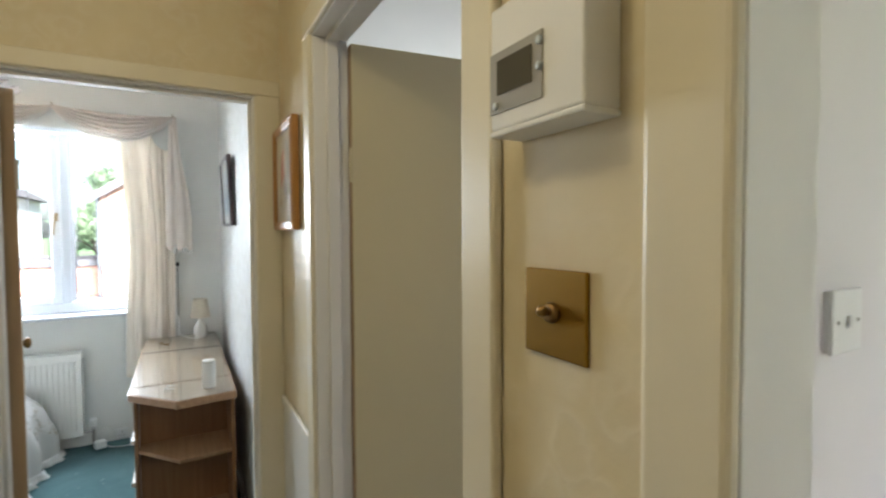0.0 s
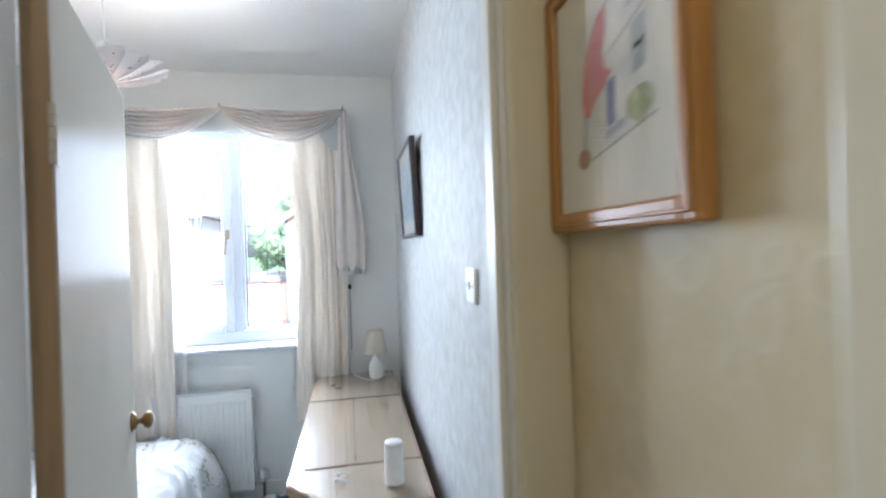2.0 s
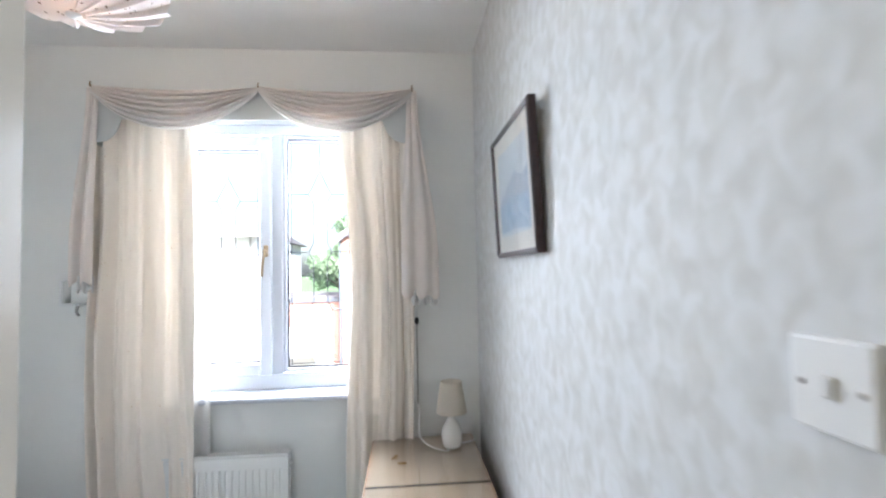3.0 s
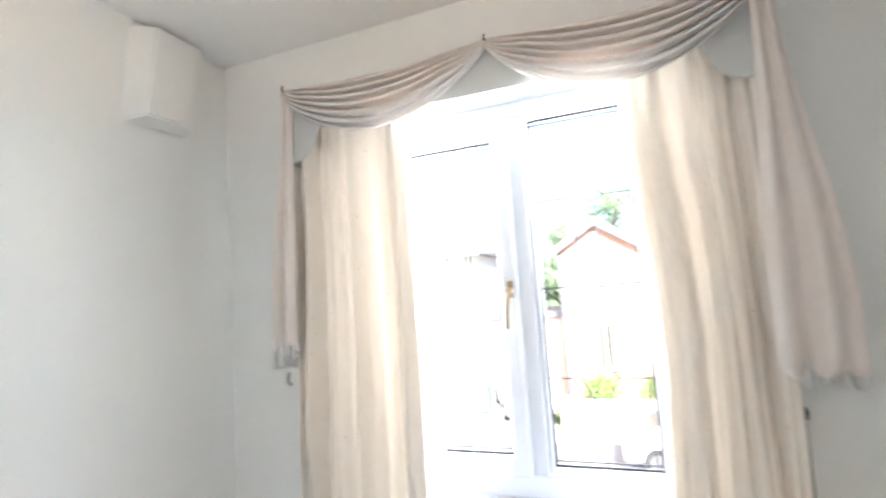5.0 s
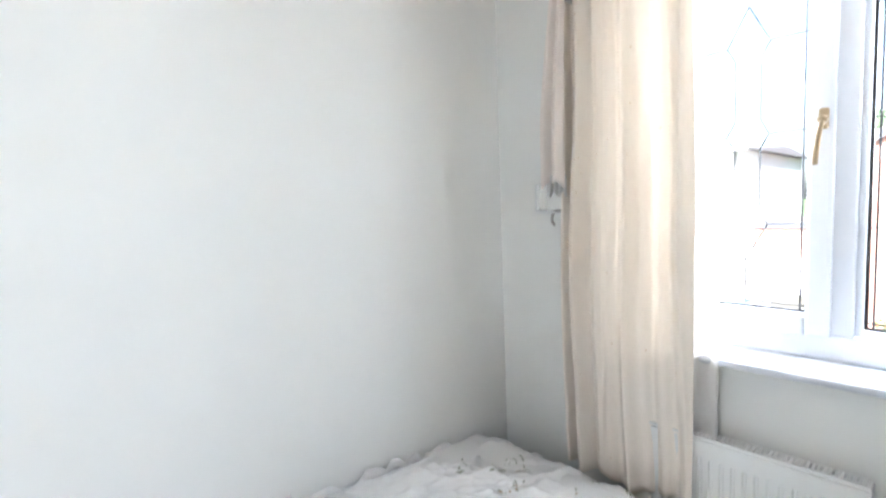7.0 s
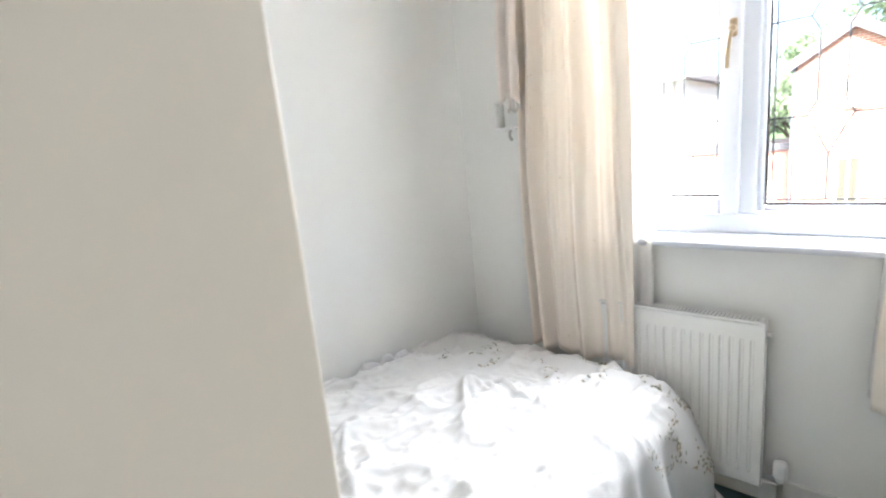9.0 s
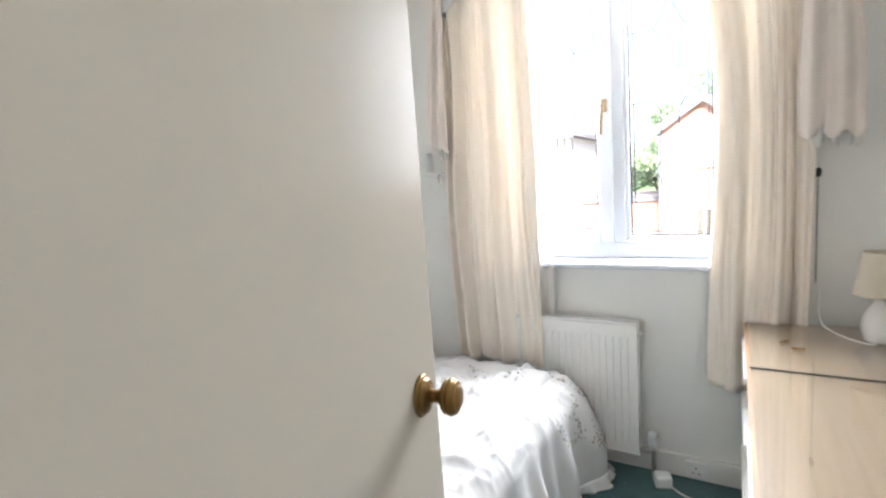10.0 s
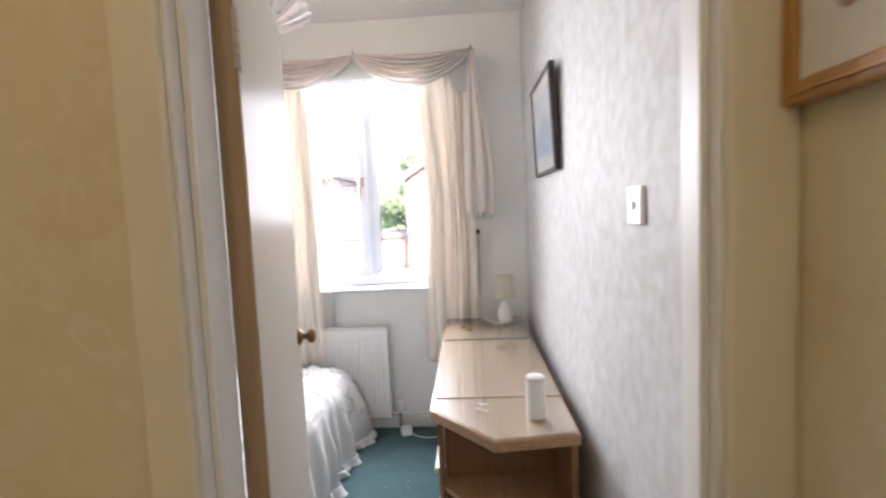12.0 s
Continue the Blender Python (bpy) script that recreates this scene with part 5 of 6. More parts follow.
def townhouse(p, x, y0, y1, z0, z1):
    """A watercolour of a pale house with a red tree beside it; y runs from y1 (viewer's left) to y0."""
    w, h = y1 - y0, z1 - z0
    red = wash("red_tree_wash", (0.55, 0.15, 0.16), (0.64, 0.27, 0.26), 60)
    wall_w = wash("pale_house_wash", (0.60, 0.58, 0.55), (0.70, 0.68, 0.64), 20)
    blue = wash("blue_door_wash", (0.17, 0.17, 0.30), (0.26, 0.26, 0.38), 60)
    green = wash("shrub_wash", (0.27, 0.29, 0.12), (0.42, 0.44, 0.25), 70)
    grey = wash("window_wash", (0.34, 0.36, 0.40), (0.46, 0.48, 0.5), 50)
    brown = wash("pot_wash", (0.30, 0.17, 0.10), (0.42, 0.26, 0.16), 60)
    line = wash("pencil_line", (0.28, 0.26, 0.25), (0.35, 0.33, 0.3), 60)

    def at(a, b):
        return (y1 - a * w, z0 + b * h)

    flat_shape(p, "house_area", wall_w, x, [at(0.12, 0.14), at(1, 0.22), at(1, 0.98), at(0.55, 1.0), at(0.12, 0.9)], "pale washed house front")
    flat_shape(p, "door_area", blue, x - 0.0004, [at(0.50, 0.26), at(0.60, 0.28), at(0.60, 0.52), at(0.50, 0.50)], "dark blue painted door")
    for a, b in ((0.78, 0.46), (0.78, 0.57), (0.74, 0.80)):
        flat_shape(p, "window_area", grey, x - 0.0004, [at(a, b), at(a + 0.13, b + 0.02), at(a + 0.13, b + 0.16), at(a, b + 0.14)], "grey painted window")
    rnd = random.Random(5)
    pts = [at(*q) for q in ((0.22, 0.38), (0.19, 0.46), (0.21, 0.58), (0.25, 0.72), (0.32, 0.82), (0.42, 0.90), (0.50, 0.91), (0.51, 0.80), (0.47, 0.68), (0.49, 0.59), (0.57, 0.55), (0.48, 0.49), (0.36, 0.44), (0.28, 0.36))]
    flat_shape(p, "tree_area", red, x - 0.0008, pts, "red foliage in watercolour")
    flat_shape(p, "trunk_area", grey, x - 0.0006, [at(0.19, 0.16), at(0.23, 0.16), at(0.26, 0.42), at(0.20, 0.42)], "grey trunk")
    pts = [at(0.84 + 0.13 * math.cos(k * 0.524) * (0.8 + 0.3 * rnd.random()), 0.31 + 0.09 * math.sin(k * 0.524) * (0.8 + 0.3 * rnd.random())) for k in range(12)]
    flat_shape(p, "shrub_area", green, x - 0.0008, pts, "olive green shrub")
    pts = [at(0.20 + 0.09 * math.cos(k * 0.628), 0.14 + 0.06 * math.sin(k * 0.628)) for k in range(10)]
    flat_shape(p, "pot_area", brown, x - 0.0009, pts, "brown plant pot")
    flat_shape(p, "eaves_line", line, x - 0.0005, [at(0.44, 0.90), at(0.80, 1.03), at(0.80, 1.015), at(0.44, 0.885)], "thin eaves line")
    flat_shape(p, "string_line", line, x - 0.0005, [at(0.52, 0.655), at(1.0, 0.80), at(1.0, 0.79), at(0.52, 0.645)], "thin line across the house front")
    flat_shape(p, "step_area", grey, x - 0.0006, [at(0.48, 0.20), at(0.70, 0.24), at(0.70, 0.28), at(0.48, 0.25)], "grey painted steps")
    flat_shape(p, "path_line", line, x - 0.0005, [at(0.3, 0.13), at(1.0, 0.245), at(1.0, 0.235), at(0.3, 0.115)], "thin ground line")


picture_on_long_wall(XR, "sea_picture", 1.290, 1.812, 1.585, 2.003, 0.017, 0.028, dark_frame, 0.052, "dark-framed blue watercolour seascape on the papered wall", seascape, 2.4)
picture_on_long_wall(XH, "house_picture", -0.322, -0.012, 1.548, 1.890, 0.026, 0.026, frame_pine, 0.035, "pine-framed watercolour of a pale house with a red tree", townhouse)


# ---- switches and controls ----
def light_switch_x(y, z, label, group):
    """A white rocker switch on the picture wall."""
    s = thing("light_switch", (XR, y, z - 0.043), label, "light switch", group)
    part("plate", boxed(XR - 0.010, XR, y - 0.043, y + 0.043, z - 0.043, z + 0.043, bevel=0.004), white_plastic, s)
    part("rocker", boxed(XR - 0.0145, XR - 0.010, y - 0.0055, y + 0.0055, z - 0.010, z + 0.010, bevel=0.002), rocker_grey, s, "small pale grey rocker")
    for k in (-0.030, 0.030):
        part("screw", turned([(0.0032, 0), (0.0034, 0.001), (0.002, 0.0018)], steps=10, m=pose(XR - 0.010, y + k, z, 0, -90, 0)), chrome, s)


light_switch_x(0.470, 1.436, "white one-gang rocker light switch on embossed wallpaper", "light switches")
s = thing("light_switch", (0.622, -1.45, 1.364), "white rocker light switch on a shallow backing box", "light switch", "light switches")
part("backing_box", boxed(0.582, 0.666, -1.456, -1.45, 1.366, 1.454, bevel=0.002), white_plastic, s)
part("plate", boxed(0.580, 0.668, -1.463, -1.456, 1.364, 1.456, bevel=0.003), white_plastic, s)
part("rocker", boxed(0.619, 0.629, -1.467, -1.463, 1.400, 1.419, bevel=0.002), rocker_grey, s)
for k in (-0.03, 0.03):
    part("screw", turned([(0.0032, 0), (0.002, 0.0016)], steps=10, m=pose(0.624 + k, -1.463, 1.410, 90, 0, 0)), chrome, s)

s = thing("dolly_switch", (XH, -1.425, 1.417), "square aged brass toggle light switch on cream plaster", "light switch", "light switches")
part("plate", boxed(XH - 0.005, XH, -1.469, -1.383, 1.417, 1.503, bevel=0.0015), plate_brass, s)
m = pose(XH - 0.005, -1.425, 1.461, 0, -90, 0)
part("collar", turned([(0.0095, 0), (0.010, 0.002), (0.0085, 0.006), (0.006, 0.0065)], steps=22, m=m), brass, s, "turned brass collar", True)
bm = bmesh.new()
add_tube(bm, [m @ Vector(q) for q in ((0, 0, 0.004), (0.001, 0, 0.008), (0.002, 0, 0.012))], 0.0035, 10)
bmesh.ops.create_uvsphere(bm, u_segments=14, v_segments=10, radius=0.0058, matrix=m @ Matrix.Translation((0.0025, 0, 0.013)))
part("toggle", bm, brass, s, "round-ended brass toggle", True)

th = thing("heating_control", (XH, -1.438, 1.634), "white boxed heating programmer with a grey display panel", "thermostat")
TX = XH - 0.042
part("housing", boxed(TX, XH, -1.502, -1.374, 1.640, 1.760, bevel=0.003, seg=3), white_plastic, th)
part("lower_flap", boxed(TX - 0.001, XH, -1.5025, -1.3735, 1.634, 1.6398, bevel=0.002), white_plastic, th)
part("bezel", boxed(TX - 0.0015, TX, -1.454, -1.3755, 1.656, 1.715, bevel=0.0005), grey_panel, th, "grey display bezel")
part("display", boxed(TX - 0.0025, TX - 0.0015, -1.440, -1.388, 1.673, 1.706), dark_screen, th, "dark blank display")
for y, z in ((-1.451, 1.684), (-1.451, 1.706), (-1.386, 1.663)):
    part("button", turned([(0.0038, 0), (0.0038, 0.002), (0.0025, 0.003)], steps=14, m=pose(TX - 0.0015, y, z, 0, -90, 0)), button_blue, th, "pale round button", True)


# ---- hall cabinet by the bedroom door ----
def hall_cabinet():
    x0, x1, y0, y1, z1 = -1.15, -0.665, -0.80, -0.020, 0.915
    c = thing("hall_cabinet", ((x0 + x1) / 2, (y0 + y1) / 2, 0), "cream hall cabinet with panelled doors and a plain top", "cabinet")
    part("body", boxed(x0, x1 - 0.022, y0, y1, 0, z1, bevel=0.003), hall_trim, c)
    part("top", boxed(x0 - 0.005, x1 + 0.010, y0 - 0.01, y1, z1, z1 + 0.024, bevel=0.006, seg=3), hall_trim, c, "cream painted top board")
    ym = (y0 + y1) / 2
    for a, b in ((y0 + 0.004, ym - 0.002), (ym + 0.002, y1 - 0.004)):
        d = part("door", boxed(x1 - 0.022, x1 - 0.006, a, b, 0.08, z1 - 0.012), hall_trim, c, "panelled cream cabinet door")
        w = 0.07
        bars("rail", [(x1 - 0.006, x1, a, a + w, 0.08, z1 - 0.012), (x1 - 0.006, x1, b - w, b, 0.08, z1 - 0.012),
             (x1 - 0.006, x1, a + w, b - w, 0.08, 0.08 + w), (x1 - 0.006, x1, a + w, b - w, z1 - 0.012 - w, z1 - 0.012)], hall_trim, d, "", 0.004)


hall_cabinet()


# ---- fitted furniture in the next bedroom ----
def fitted_wardrobe():
    X = 3.65
    w = thing("fitted_wardrobe", (X, 0.9, 0), "white fitted bedroom furniture with bridging cupboards over a drawer chest", "wardrobe")
    part("tall_side", boxed(X - 0.02, RX1, 1.49, 1.90, 0, 2.06, bevel=0.003), drawer_white, w, "tall white wardrobe door")
    part("niche_edge", boxed(X + 0.0, RX1, 1.40, 1.49, 0.76, 2.06), wood_dark_red, w, "dark red-brown upright in the niche")
    for a, b in ((0.55, 1.02), (1.025, 1.46), (1.465, 1.90)):
        part("cupboard_door", boxed(X - 0.02, X, a, b, 2.085, 2.56, bevel=0.003), drawer_white, w, "white bridging cupboard door")
    part("cupboard_body", boxed(X, RX1, 0.55, 1.90, 2.065, 2.57), drawer_white, w)
    part("top_rail", boxed(X - 0.035, X + 0.02, 0.5, 1.90, 2.562, 2.585, bevel=0.003), frame_pine, w, "orange wood cornice")
    part("lower_rail", boxed(X - 0.03, X + 0.02, 0.5, 1.90, 2.062, 2.084, bevel=0.003), wood_dark_red, w, "dark wood rail")
    part("chest_body", boxed(X, RX1, 0.55, 1.46, 0.0, 0.73), drawer_white, w)
    part("chest_top", boxed(X - 0.03, RX1, 0.55, 1.46, 0.73, 0.76, bevel=0.004), desk_edge, w, "oak chest top")
    for k in range(4):
        z = 0.02 + k * 0.178
        d = part("drawer", boxed(X - 0.02, X, 0.56, 1.45, z, z + 0.165, bevel=0.003), drawer_white, w, "white drawer front")
        part("handle", tube([(X - 0.02, 0.96, z + 0.08), (X - 0.04, 0.97, z + 0.08), (X - 0.04, 1.05, z + 0.08), (X - 0.02, 1.06, z + 0.08)], 0.005, 6), chrome, d, "small metal bow handle")


wood_dark_red = wood("dark_red_wood", (0.05, 0.018, 0.012), (0.10, 0.035, 0.02), "z", 0.4, 40)
fitted_wardrobe()


# ---- outdoors ----
G = -3.0
bm = bmesh.new()
bmesh.ops.create_grid(bm, x_segments=1, y_segments=1, size=600, matrix=Matrix.Translation((0, 0, G - 0.12)))
structure("ground", bm, grass_mat, "open ground reaching the horizon")
structure("road", boxed(-60, 60, 10.2, 16.0, G - 0.3, G - 0.08), asphalt, "grey asphalt residential road")
structure("pavement_far", boxed(-60, 60, 16.0, 17.5, G - 0.3, G), paving, "pale paved footway with a kerb")
structure("pavement_near", boxed(-60, 60, 8.6, 10.2, G - 0.3, G), paving, "pale paved footway with a kerb")
structure("driveway_far", boxed(-9.5, -3.3, 17.5, 23.6, G - 0.3, G - 0.01), paving, "pale paved driveway", "driveway")
structure("wall_outer_skin", boxed(-6, 8, OUT - 0.099, OUT - 0.09, G - 0.1, -0.02), brick, "red brick outside wall below the window")
structure("roof_over_rooms", boxed(XL - 0.3, RX1 + 0.3, HY0 - 0.3, OUT - 0.05, H + 0.1, H + 0.2), roof_tile, "roof slab over the upper floor", "roof")


def window_unit(parent, x0, x1, y, z0, z1, arched=False):
    w = part("window", boxed(x0, x1, y - 0.05, y + 0.01, z0, z1), upvc, parent, "white-framed window")
    n = 2
    step = (x1 - x0 - 0.06) / n
    for k in range(n):
        a = x0 + 0.06 + k * step
        part("pane", boxed(a, a + step - 0.06, y - 0.062, y - 0.049, z0 + 0.07, z1 - 0.07), dark_screen, w, "dark reflecting pane")
    part("sill", boxed(x0 - 0.06, x1 + 0.06, y - 0.12, y, z0 - 0.07, z0), render_white, w)
    if arched:
        bm = bmesh.new()
        c, r = (x0 + x1) / 2, (x1 - x0) / 2 + 0.05
        pts = [(c + r * math.cos(math.pi * k / 12), z1 + 0.28 * math.sin(math.pi * k / 12)) for k in range(13)]
        f = bm.faces.new([bm.verts.new((x, y - 0.03, z)) for x, z in pts])
        ex = bmesh.ops.extrude_face_region(bm, geom=[f])
        bmesh.ops.translate(bm, vec=(0, 0.03, 0), verts=[v for v in ex["geom"] if isinstance(v, bmesh.types.BMVert)])
        part("arch", bm, brick, w, "arched brick head")


def gable_roof(parent, x0, x1, y0, y1, z_eave, z_ridge, mat, over=0.25):
    """Ridge along y."""
    bm = bmesh.new()
    xm = (x0 + x1) / 2
    k = (z_ridge - z_eave) / (xm - x0)
    t = 0.12
    pts = [(x0 - over, z_eave - k * over), (xm, z_ridge), (x1 + over, z_eave - k * over), (x1 + over, z_eave - k * over + t), (xm, z_ridge + t * 1.2), (x0 - over, z_eave - k * over + t)]
    a = [bm.verts.new((x, y0 - over, z)) for x, z in pts]
    b = [bm.verts.new((x, y1, z)) for x, z in pts]
    bm.faces.new(a[:3] + a[3:])
    bm.faces.new((b[:3] + b[3:])[::-1])
    for i in range(6):
        bm.faces.new((a[i], a[(i + 1) % 6], b[(i + 1) % 6], b[i]))
    r = part("roof", bm, mat, parent, "dark tiled pitched roof")
    for s in (-1, 1):
        e = x0 - over if s < 0 else x1 + over
        bm = bmesh.new()
        q = [(e, z_eave - k * over), (xm, z_ridge), (xm, z_ridge - 0.20), (e, z_eave - k * over - 0.20)]
        v0 = [bm.verts.new((x, y0 - over - 0.02, z)) for x, z in q]
        v1 = [bm.verts.new((x, y0 - over + 0.02, z)) for x, z in q]
        bm.faces.new(v0)
        bm.faces.new(v1[::-1])
        for i in range(4):
            bm.faces.new((v0[i], v0[(i + 1) % 4], v1[(i + 1) % 4], v1[i]))
        part("bargeboard", bm, dark_timber, r)


def gable_wall(bm, x0, x1, y0, y1, z0, z_eave, z_ridge):
    xm = (x0 + x1) / 2
    pts = [(x0, z0), (x1, z0), (x1, z_eave), (xm, z_ridge), (x0, z_eave)]
    a = [bm.verts.new((x, y0, z)) for x, z in pts]
    b = [bm.verts.new((x, y1, z)) for x, z in pts]
    bm.faces.new(a)
    bm.faces.new(b[::-1])
    for i in range(5):
        bm.faces.new((a[i], a[(i + 1) % 5], b[(i + 1) % 5], b[i]))


def brick_house():
    h = thing("brick_house", (-0.4, 22, G), "two-storey red brick house with a front gable across the road", "house")
    bm = bmesh.new()
    gable_wall(bm, -2.75, -0.05, 20.0, 26.0, G, 3.06, 3.95)
    part("wall", bm, brick, h, "red brick gable wall")
    bm = boxed(-0.05, 6.5, 20.8, 27.0, G, 3.0)
    part("wall", bm, brick, h)
    gable_roof(h, -2.75, -0.05, 20.0, 26.0, 3.06, 3.95, roof_tile)
    bm = bmesh.new()
    pts = [(20.4, 2.95), (23.9, 5.0), (27.4, 2.95)]
    a = [bm.verts.new((-0.3, y, z)) for y, z in pts]
    b = [bm.verts.new((6.8, y, z)) for y, z in pts]
    bm.faces.new(a)
    bm.faces.new(b[::-1])
    for i in range(3):
        bm.faces.new((a[i], a[(i + 1) % 3], b[(i + 1) % 3], b[i]))
    part("roof", bm, roof_tile, h, "dark tiled main roof")
    window_unit(h, -1.66, -1.06, 20.0, -1.6, 0.05, True)
    window_unit(h, -1.46, -1.16, 20.0, 1.55, 2.35)
    window_unit(h, 1.2, 3.0, 20.8, 0.9, 2.2)
    window_unit(h, 1.2, 3.0, 20.8, -1.9, -0.4)
    part("downpipe", tube([(-2.82, 19.95, 2.9), (-2.82, 19.95, G)], 0.05, 8), dark_timber, h, "dark drainpipe")
    part("gutter", tube([(-2.95, 19.8, 2.92), (-2.95, 26, 2.92)], 0.07, 8), dark_timber, h)


def garage():
    g = thing("garage", (-4.4, 22, G), "low brick garage with a dark flat-roof fascia", "garage")
    part("wall", boxed(-6.0, -2.9, 21.0, 26, G, 0.35), brick, g)
    part("fascia", boxed(-6.1, -2.86, 20.9, 20.97, 0.30, 0.52), dark_timber, g, "dark timber fascia")
    part("roof", boxed(-6.1, -2.86, 20.97, 26.1, 0.35, 0.54), roof_tile, g)
    d = part("garage_door", boxed(-5.6, -3.3, 20.96, 21.0, G, -0.75), render_white, g, "white up-and-over garage door")
    for k in range(5):
        part("panel", boxed(-5.5, -3.4, 20.945, 20.96, G + 0.1 + k * 0.42, G + 0.46 + k * 0.42), render_white, d)


def white_house():
    h = thing("rendered_house", (-9, 22, G), "pale rendered two-storey house with overhanging eaves", "house")
    part("wall", boxed(-14, -6.05, 19.5, 28, G, 3.1), render_white, h)
    bm = bmesh.new()
    pts = [(18.9, 3.05), (23.7, 3.35), (28.5, 3.05)]
    a = [bm.verts.new((-14.4, y, z)) for y, z in pts]
    b = [bm.verts.new((-5.7, y, z)) for y, z in pts]
    bm.faces.new(a)
    bm.faces.new(b[::-1])
    for i in range(3):
        bm.faces.new((a[i], a[(i + 1) % 3], b[(i + 1) % 3], b[i]))
    part("roof", bm, roof_tile, h, "grey tiled roof")
    part("gutter", boxed(-14.4, -5.7, 18.84, 18.94, 2.98, 3.1), grey_panel, h)
    part("downpipe", tube([(-6.2, 19.4, 3.0), (-6.2, 19.4, G)], 0.05, 8), grey_panel, h, "grey drainpipe")


brick_house()
garage()
white_house()

gw = thing("garden_wall", (-0.2, 17.7, G), "low red brick garden wall with coping along the footway", "garden wall")
part("wall", boxed(-2.9, 4.5, 17.55, 17.78, G, G + 0.72), brick, gw)
part("coping", boxed(-2.95, 4.55, 17.52, 17.81, G + 0.72, G + 0.79, bevel=0.015), paving, gw, "pale coping stones")
for x in (-2.9, -0.9, 1.1):
    part("pier", boxed(x, x + 0.36, 17.5, 17.83, G, G + 0.9, bevel=0.01), brick, gw, "brick pier")


def leaves(bm, centre, radii, count, size, rnd, shell=0.55):
    for _ in range(count):
        d = Vector((rnd.gauss(0, 1), rnd.gauss(0, 1), rnd.gauss(0, 1))).normalized()
        r = shell + (1 - shell) * rnd.random()
        r *= 0.82 + 0.3 * noise.noise(d * 2.3 + Vector(centre) * 0.31)
        p = Vector(centre) + Vector((d.x * radii[0], d.y * radii[1], d.z * radii[2])) * r
        q = Euler((rnd.uniform(0, 6.28), rnd.uniform(0, 6.28), rnd.uniform(0, 6.28))).to_matrix()
        s = size * rnd.uniform(0.6, 1.3)
        bm.faces.new([bm.verts.new(p + q @ Vector(v)) for v in ((s, 0, 0), (0, s * 0.5, s * 0.12), (-s, 0, 0), (0, -s * 0.5, s * 0.12))])


def tree(x, y, height, spread_r, seed, label):
    rnd = random.Random(seed)
    t = thing("tree", (x, y, G), label, "tree", "trees behind the houses")
    bm = bmesh.new()
    trunk_h = height * 0.5
    rings = []
    steps = 9
    for k in range(6):
        f = k / 5
        r = 0.24 * (1 - 0.6 * f) + (0.1 if k == 0 else 0)
        c = Vector((x + 0.2 * math.sin(f * 3 + seed), y + 0.15 * math.sin(f * 2.3 + seed), G + trunk_h * f))
        rings.append([bm.verts.new(c + Vector((r * math.cos(6.283 * j / steps), r * math.sin(6.283 * j / steps), 0))) for j in range(steps)])
    for a, b in zip(rings, rings[1:]):
        for j in range(steps):
            bm.faces.new((a[j], a[(j + 1) % steps], b[(j + 1) % steps], b[j]))
    tips = []
    for k in range(8):
        a = 6.283 * k / 8 + rnd.uniform(-0.3, 0.3)
        base = Vector((x, y, G + trunk_h * rnd.uniform(0.55, 0.98)))
        tip = base + Vector((math.cos(a) * spread_r * rnd.uniform(0.45, 0.8), math.sin(a) * spread_r * rnd.uniform(0.45, 0.8), height * rnd.uniform(0.15, 0.42)))
        add_tube(bm, [base, base.lerp(tip, 0.5) + Vector((0, 0, 0.3)), tip], 0.06, 6)
        tips.append(tip)
    part("trunk", bm, bark, t, "tapered trunk with limbs")
    bm = bmesh.new()
    for tip in tips + [Vector((x, y, G + height * 0.86)), Vector((x, y, G + height * 0.7))]:
        rr = spread_r * rnd.uniform(0.38, 0.58)
        leaves(bm, tip, (rr, rr, rr * 0.75), 520, 0.13, rnd)
    tagged(part("crown", bm, leaf_mat, t, "loose green crown with gaps"), kind="stuff")


tree(-3.9, 31, 8.8, 2.3, 1, "broad green tree standing behind the garage")
tree(-1.6, 33, 11.0, 3.2, 2, "tall green tree standing behind the brick house")
tree(3.0, 34, 10.5, 3.4, 6, "green tree standing behind the brick house roof")
rnd = random.Random(11)
for x, lab in ((-1.6, "rounded yellow-green shrub over the garden wall"), (0.3, "leafy green shrub over the garden wall"), (2.2, "leafy green shrub over the garden wall")):
    sh = thing("shrub", (x, 18.6, G), lab, "shrub", "shrubs behind the garden wall")
    bm = bmesh.new()
    add_tube(bm, [(x, 18.6, G), (x + 0.05, 18.6, G + 0.7)], 0.04, 6)
    part("stem", bm, bark, sh)
    bm = bmesh.new()
    leaves(bm, (x, 18.6, G + 0.95), (0.95, 0.6, 0.75), 1500, 0.06, rnd, 0.4)
    tagged(part("foliage", bm, hedge_leaf, sh), kind="stuff")


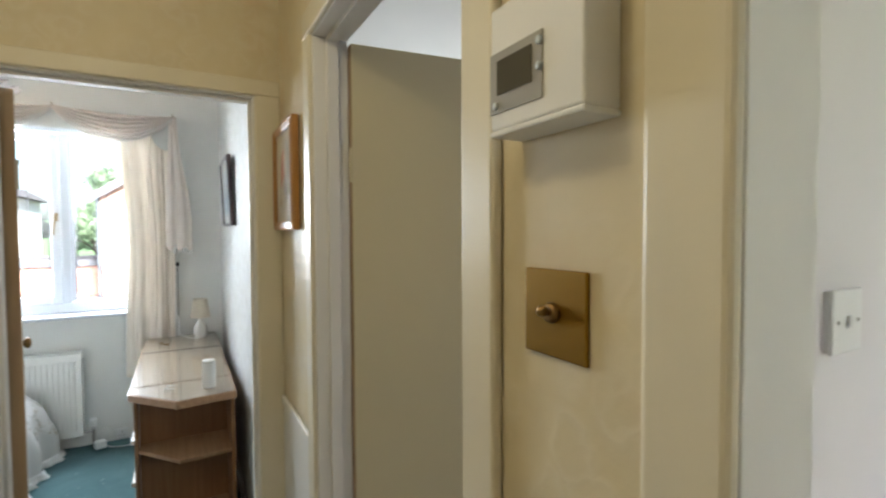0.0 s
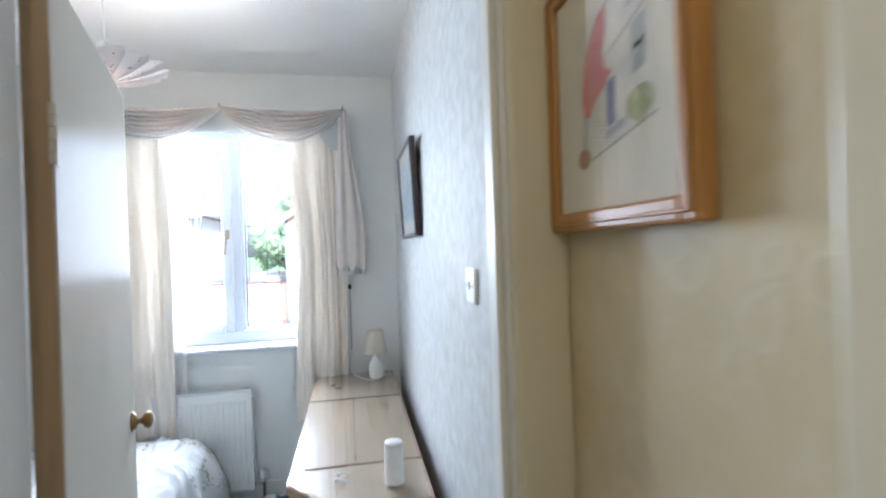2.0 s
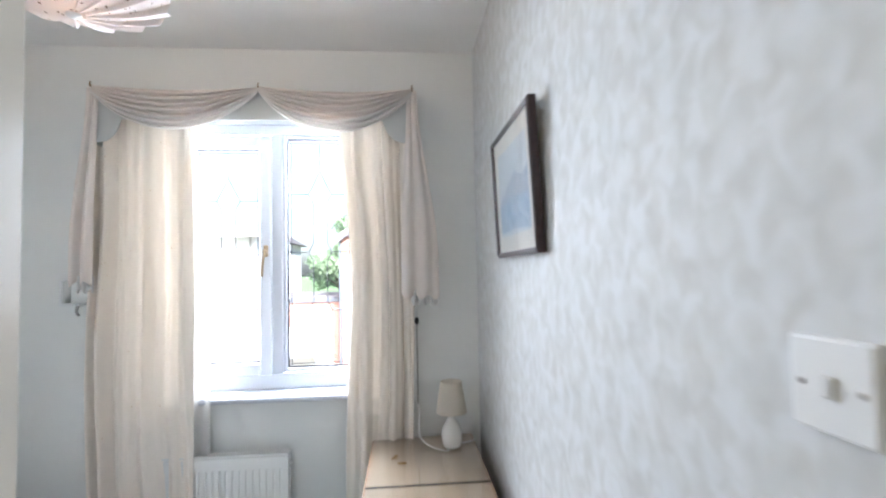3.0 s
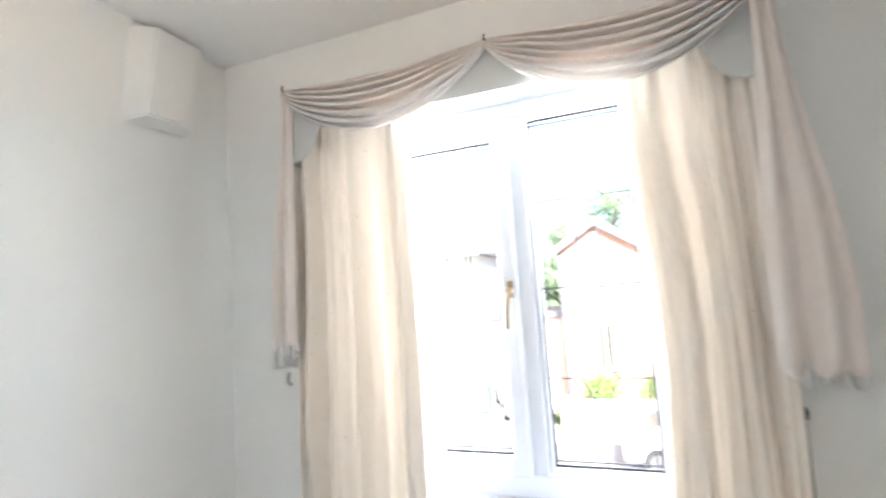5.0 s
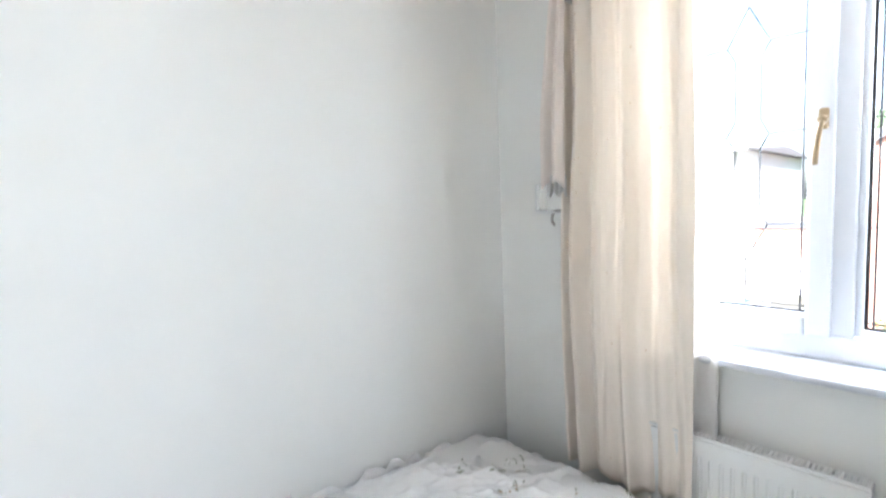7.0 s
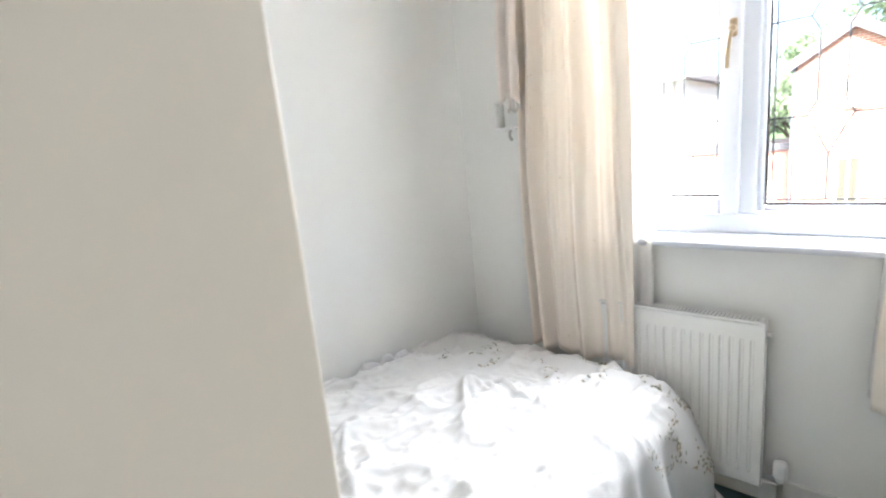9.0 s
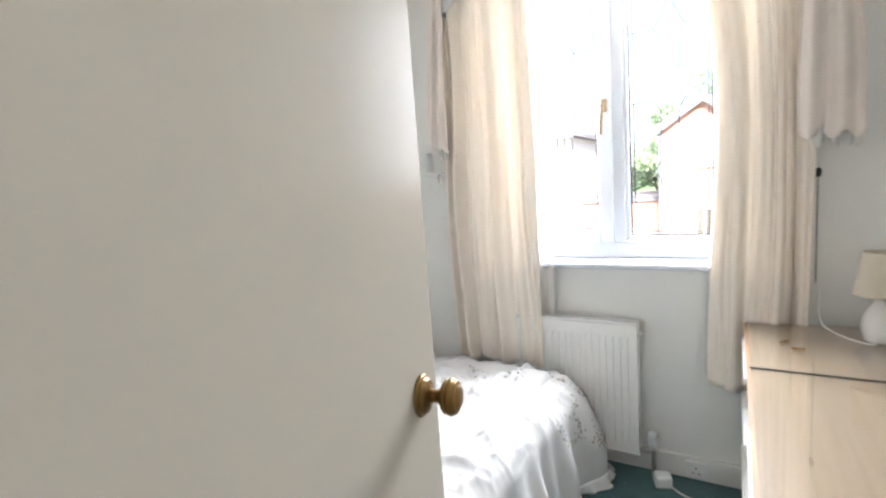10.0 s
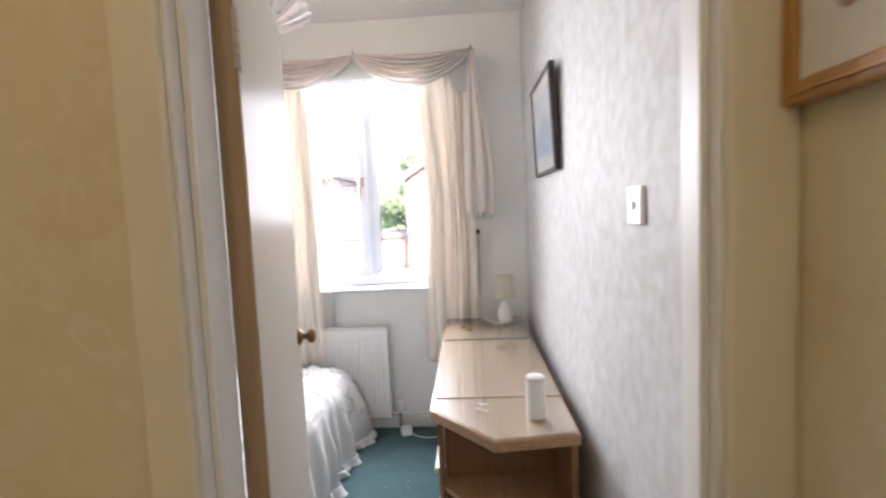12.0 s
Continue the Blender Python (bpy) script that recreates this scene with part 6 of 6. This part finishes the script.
def car(x, y, turn, paint, label):
    c = thing("car", (x, y, G - 0.08), label, "car", "parked cars")
    m = pose(x, y, G - 0.08, 0, 0, turn)
    side = [(-2.0, 0.30), (-2.05, 0.62), (-1.95, 0.86), (-1.35, 0.95), (-0.75, 1.40), (0.75, 1.44), (1.45, 0.98), (1.98, 0.86), (2.08, 0.55), (2.0, 0.30)]

    def slab(pts, half, inset_top):
        bm = bmesh.new()
        a = [bm.verts.new(m @ Vector((px, -half + (inset_top if pz > 1.0 else 0), pz))) for px, pz in pts]
        b = [bm.verts.new(m @ Vector((px, half - (inset_top if pz > 1.0 else 0), pz))) for px, pz in pts]
        bm.faces.new(a)
        bm.faces.new(b[::-1])
        for i in range(len(pts)):
            bm.faces.new((a[i], a[(i + 1) % len(pts)], b[(i + 1) % len(pts)], b[i]))
        bmesh.ops.bevel(bm, geom=bm.edges[:], offset=0.04, segments=2, affect="EDGES")
        return bm

    part("body", slab(side, 0.85, 0.13), paint, c)
    gl = [(-1.18, 0.98), (-0.72, 1.34), (0.72, 1.38), (1.25, 1.0)]
    for s in (-1, 1):
        bm = bmesh.new()
        bm.faces.new([bm.verts.new(m @ Vector((px, s * (0.862 - (0.12 if pz > 1.1 else 0.0)), pz))) for px, pz in gl])
        part("side_window", bm, dark_screen, c, "dark side glass")
    for s, pts in ((1, [(1.40, 1.0), (0.80, 1.40)]), (-1, [(-1.32, 0.98), (-0.78, 1.37)])):
        bm = bmesh.new()
        (xa, za), (xb, zb) = pts
        e = 0.02 * s
        bm.faces.new([bm.verts.new(m @ Vector(v)) for v in ((xa + e, -0.72, za + 0.02), (xa + e, 0.72, za + 0.02), (xb + e, 0.62, zb + 0.02), (xb + e, -0.62, zb + 0.02))])
        part("windscreen", bm, dark_screen, c, "dark sloping windscreen")
    for px in (-1.28, 1.30):
        for py in (-0.80, 0.80):
            wm = m @ pose(px, py, 0.32, 90, 0, 0)
            w = part("wheel", turned([(0.20, -0.1), (0.31, -0.1), (0.325, -0.07), (0.325, 0.07), (0.31, 0.1), (0.20, 0.1)], steps=28, m=wm), tyre_mat, c, "black tyre")
            part("rim", turned([(0.19, -0.108), (0.20, -0.09), (0.20, 0.09), (0.19, 0.108)], steps=24, m=wm), chrome, w, "pale metal rim")
    for py in (-0.6, 0.6):
        part("headlight", boxed(2.02, 2.07, py - 0.16, py + 0.16, 0.62, 0.76, bevel=0.02, m=m), pane_white, c, "clear headlight")
        part("tail_light", boxed(-2.06, -2.0, py - 0.14, py + 0.14, 0.66, 0.82, bevel=0.02, m=m), tail_red, c, "red tail light")


pane_white = material("headlight_lens", (0.8, 0.82, 0.85), 0.1)
tail_red = material("tail_lens", (0.4, 0.02, 0.02), 0.2)
car(-4.6, 19.6, -70, car_silver, "silver-blue hatchback parked on the driveway")
car(1.1, 14.6, 180, car_white, "white car parked at the kerb")
wb = thing("wheelie_bin", (-5.9, 18.9, G), "dark blue-grey wheeled bin beside the driveway", "bin")
part("body", boxed(-6.15, -5.65, 18.6, 19.15, G + 0.08, G + 0.95, bevel=0.03), bin_blue, wb)
part("lid", boxed(-6.18, -5.62, 18.55, 19.2, G + 0.95, G + 1.03, bevel=0.02), bin_blue, wb)
for x in (-6.1, -5.7):
    part("wheel", turned([(0.10, -0.03), (0.10, 0.03)], steps=16, m=pose(x, 19.1, G + 0.1, 0, 90, 0)), tyre_mat, wb)
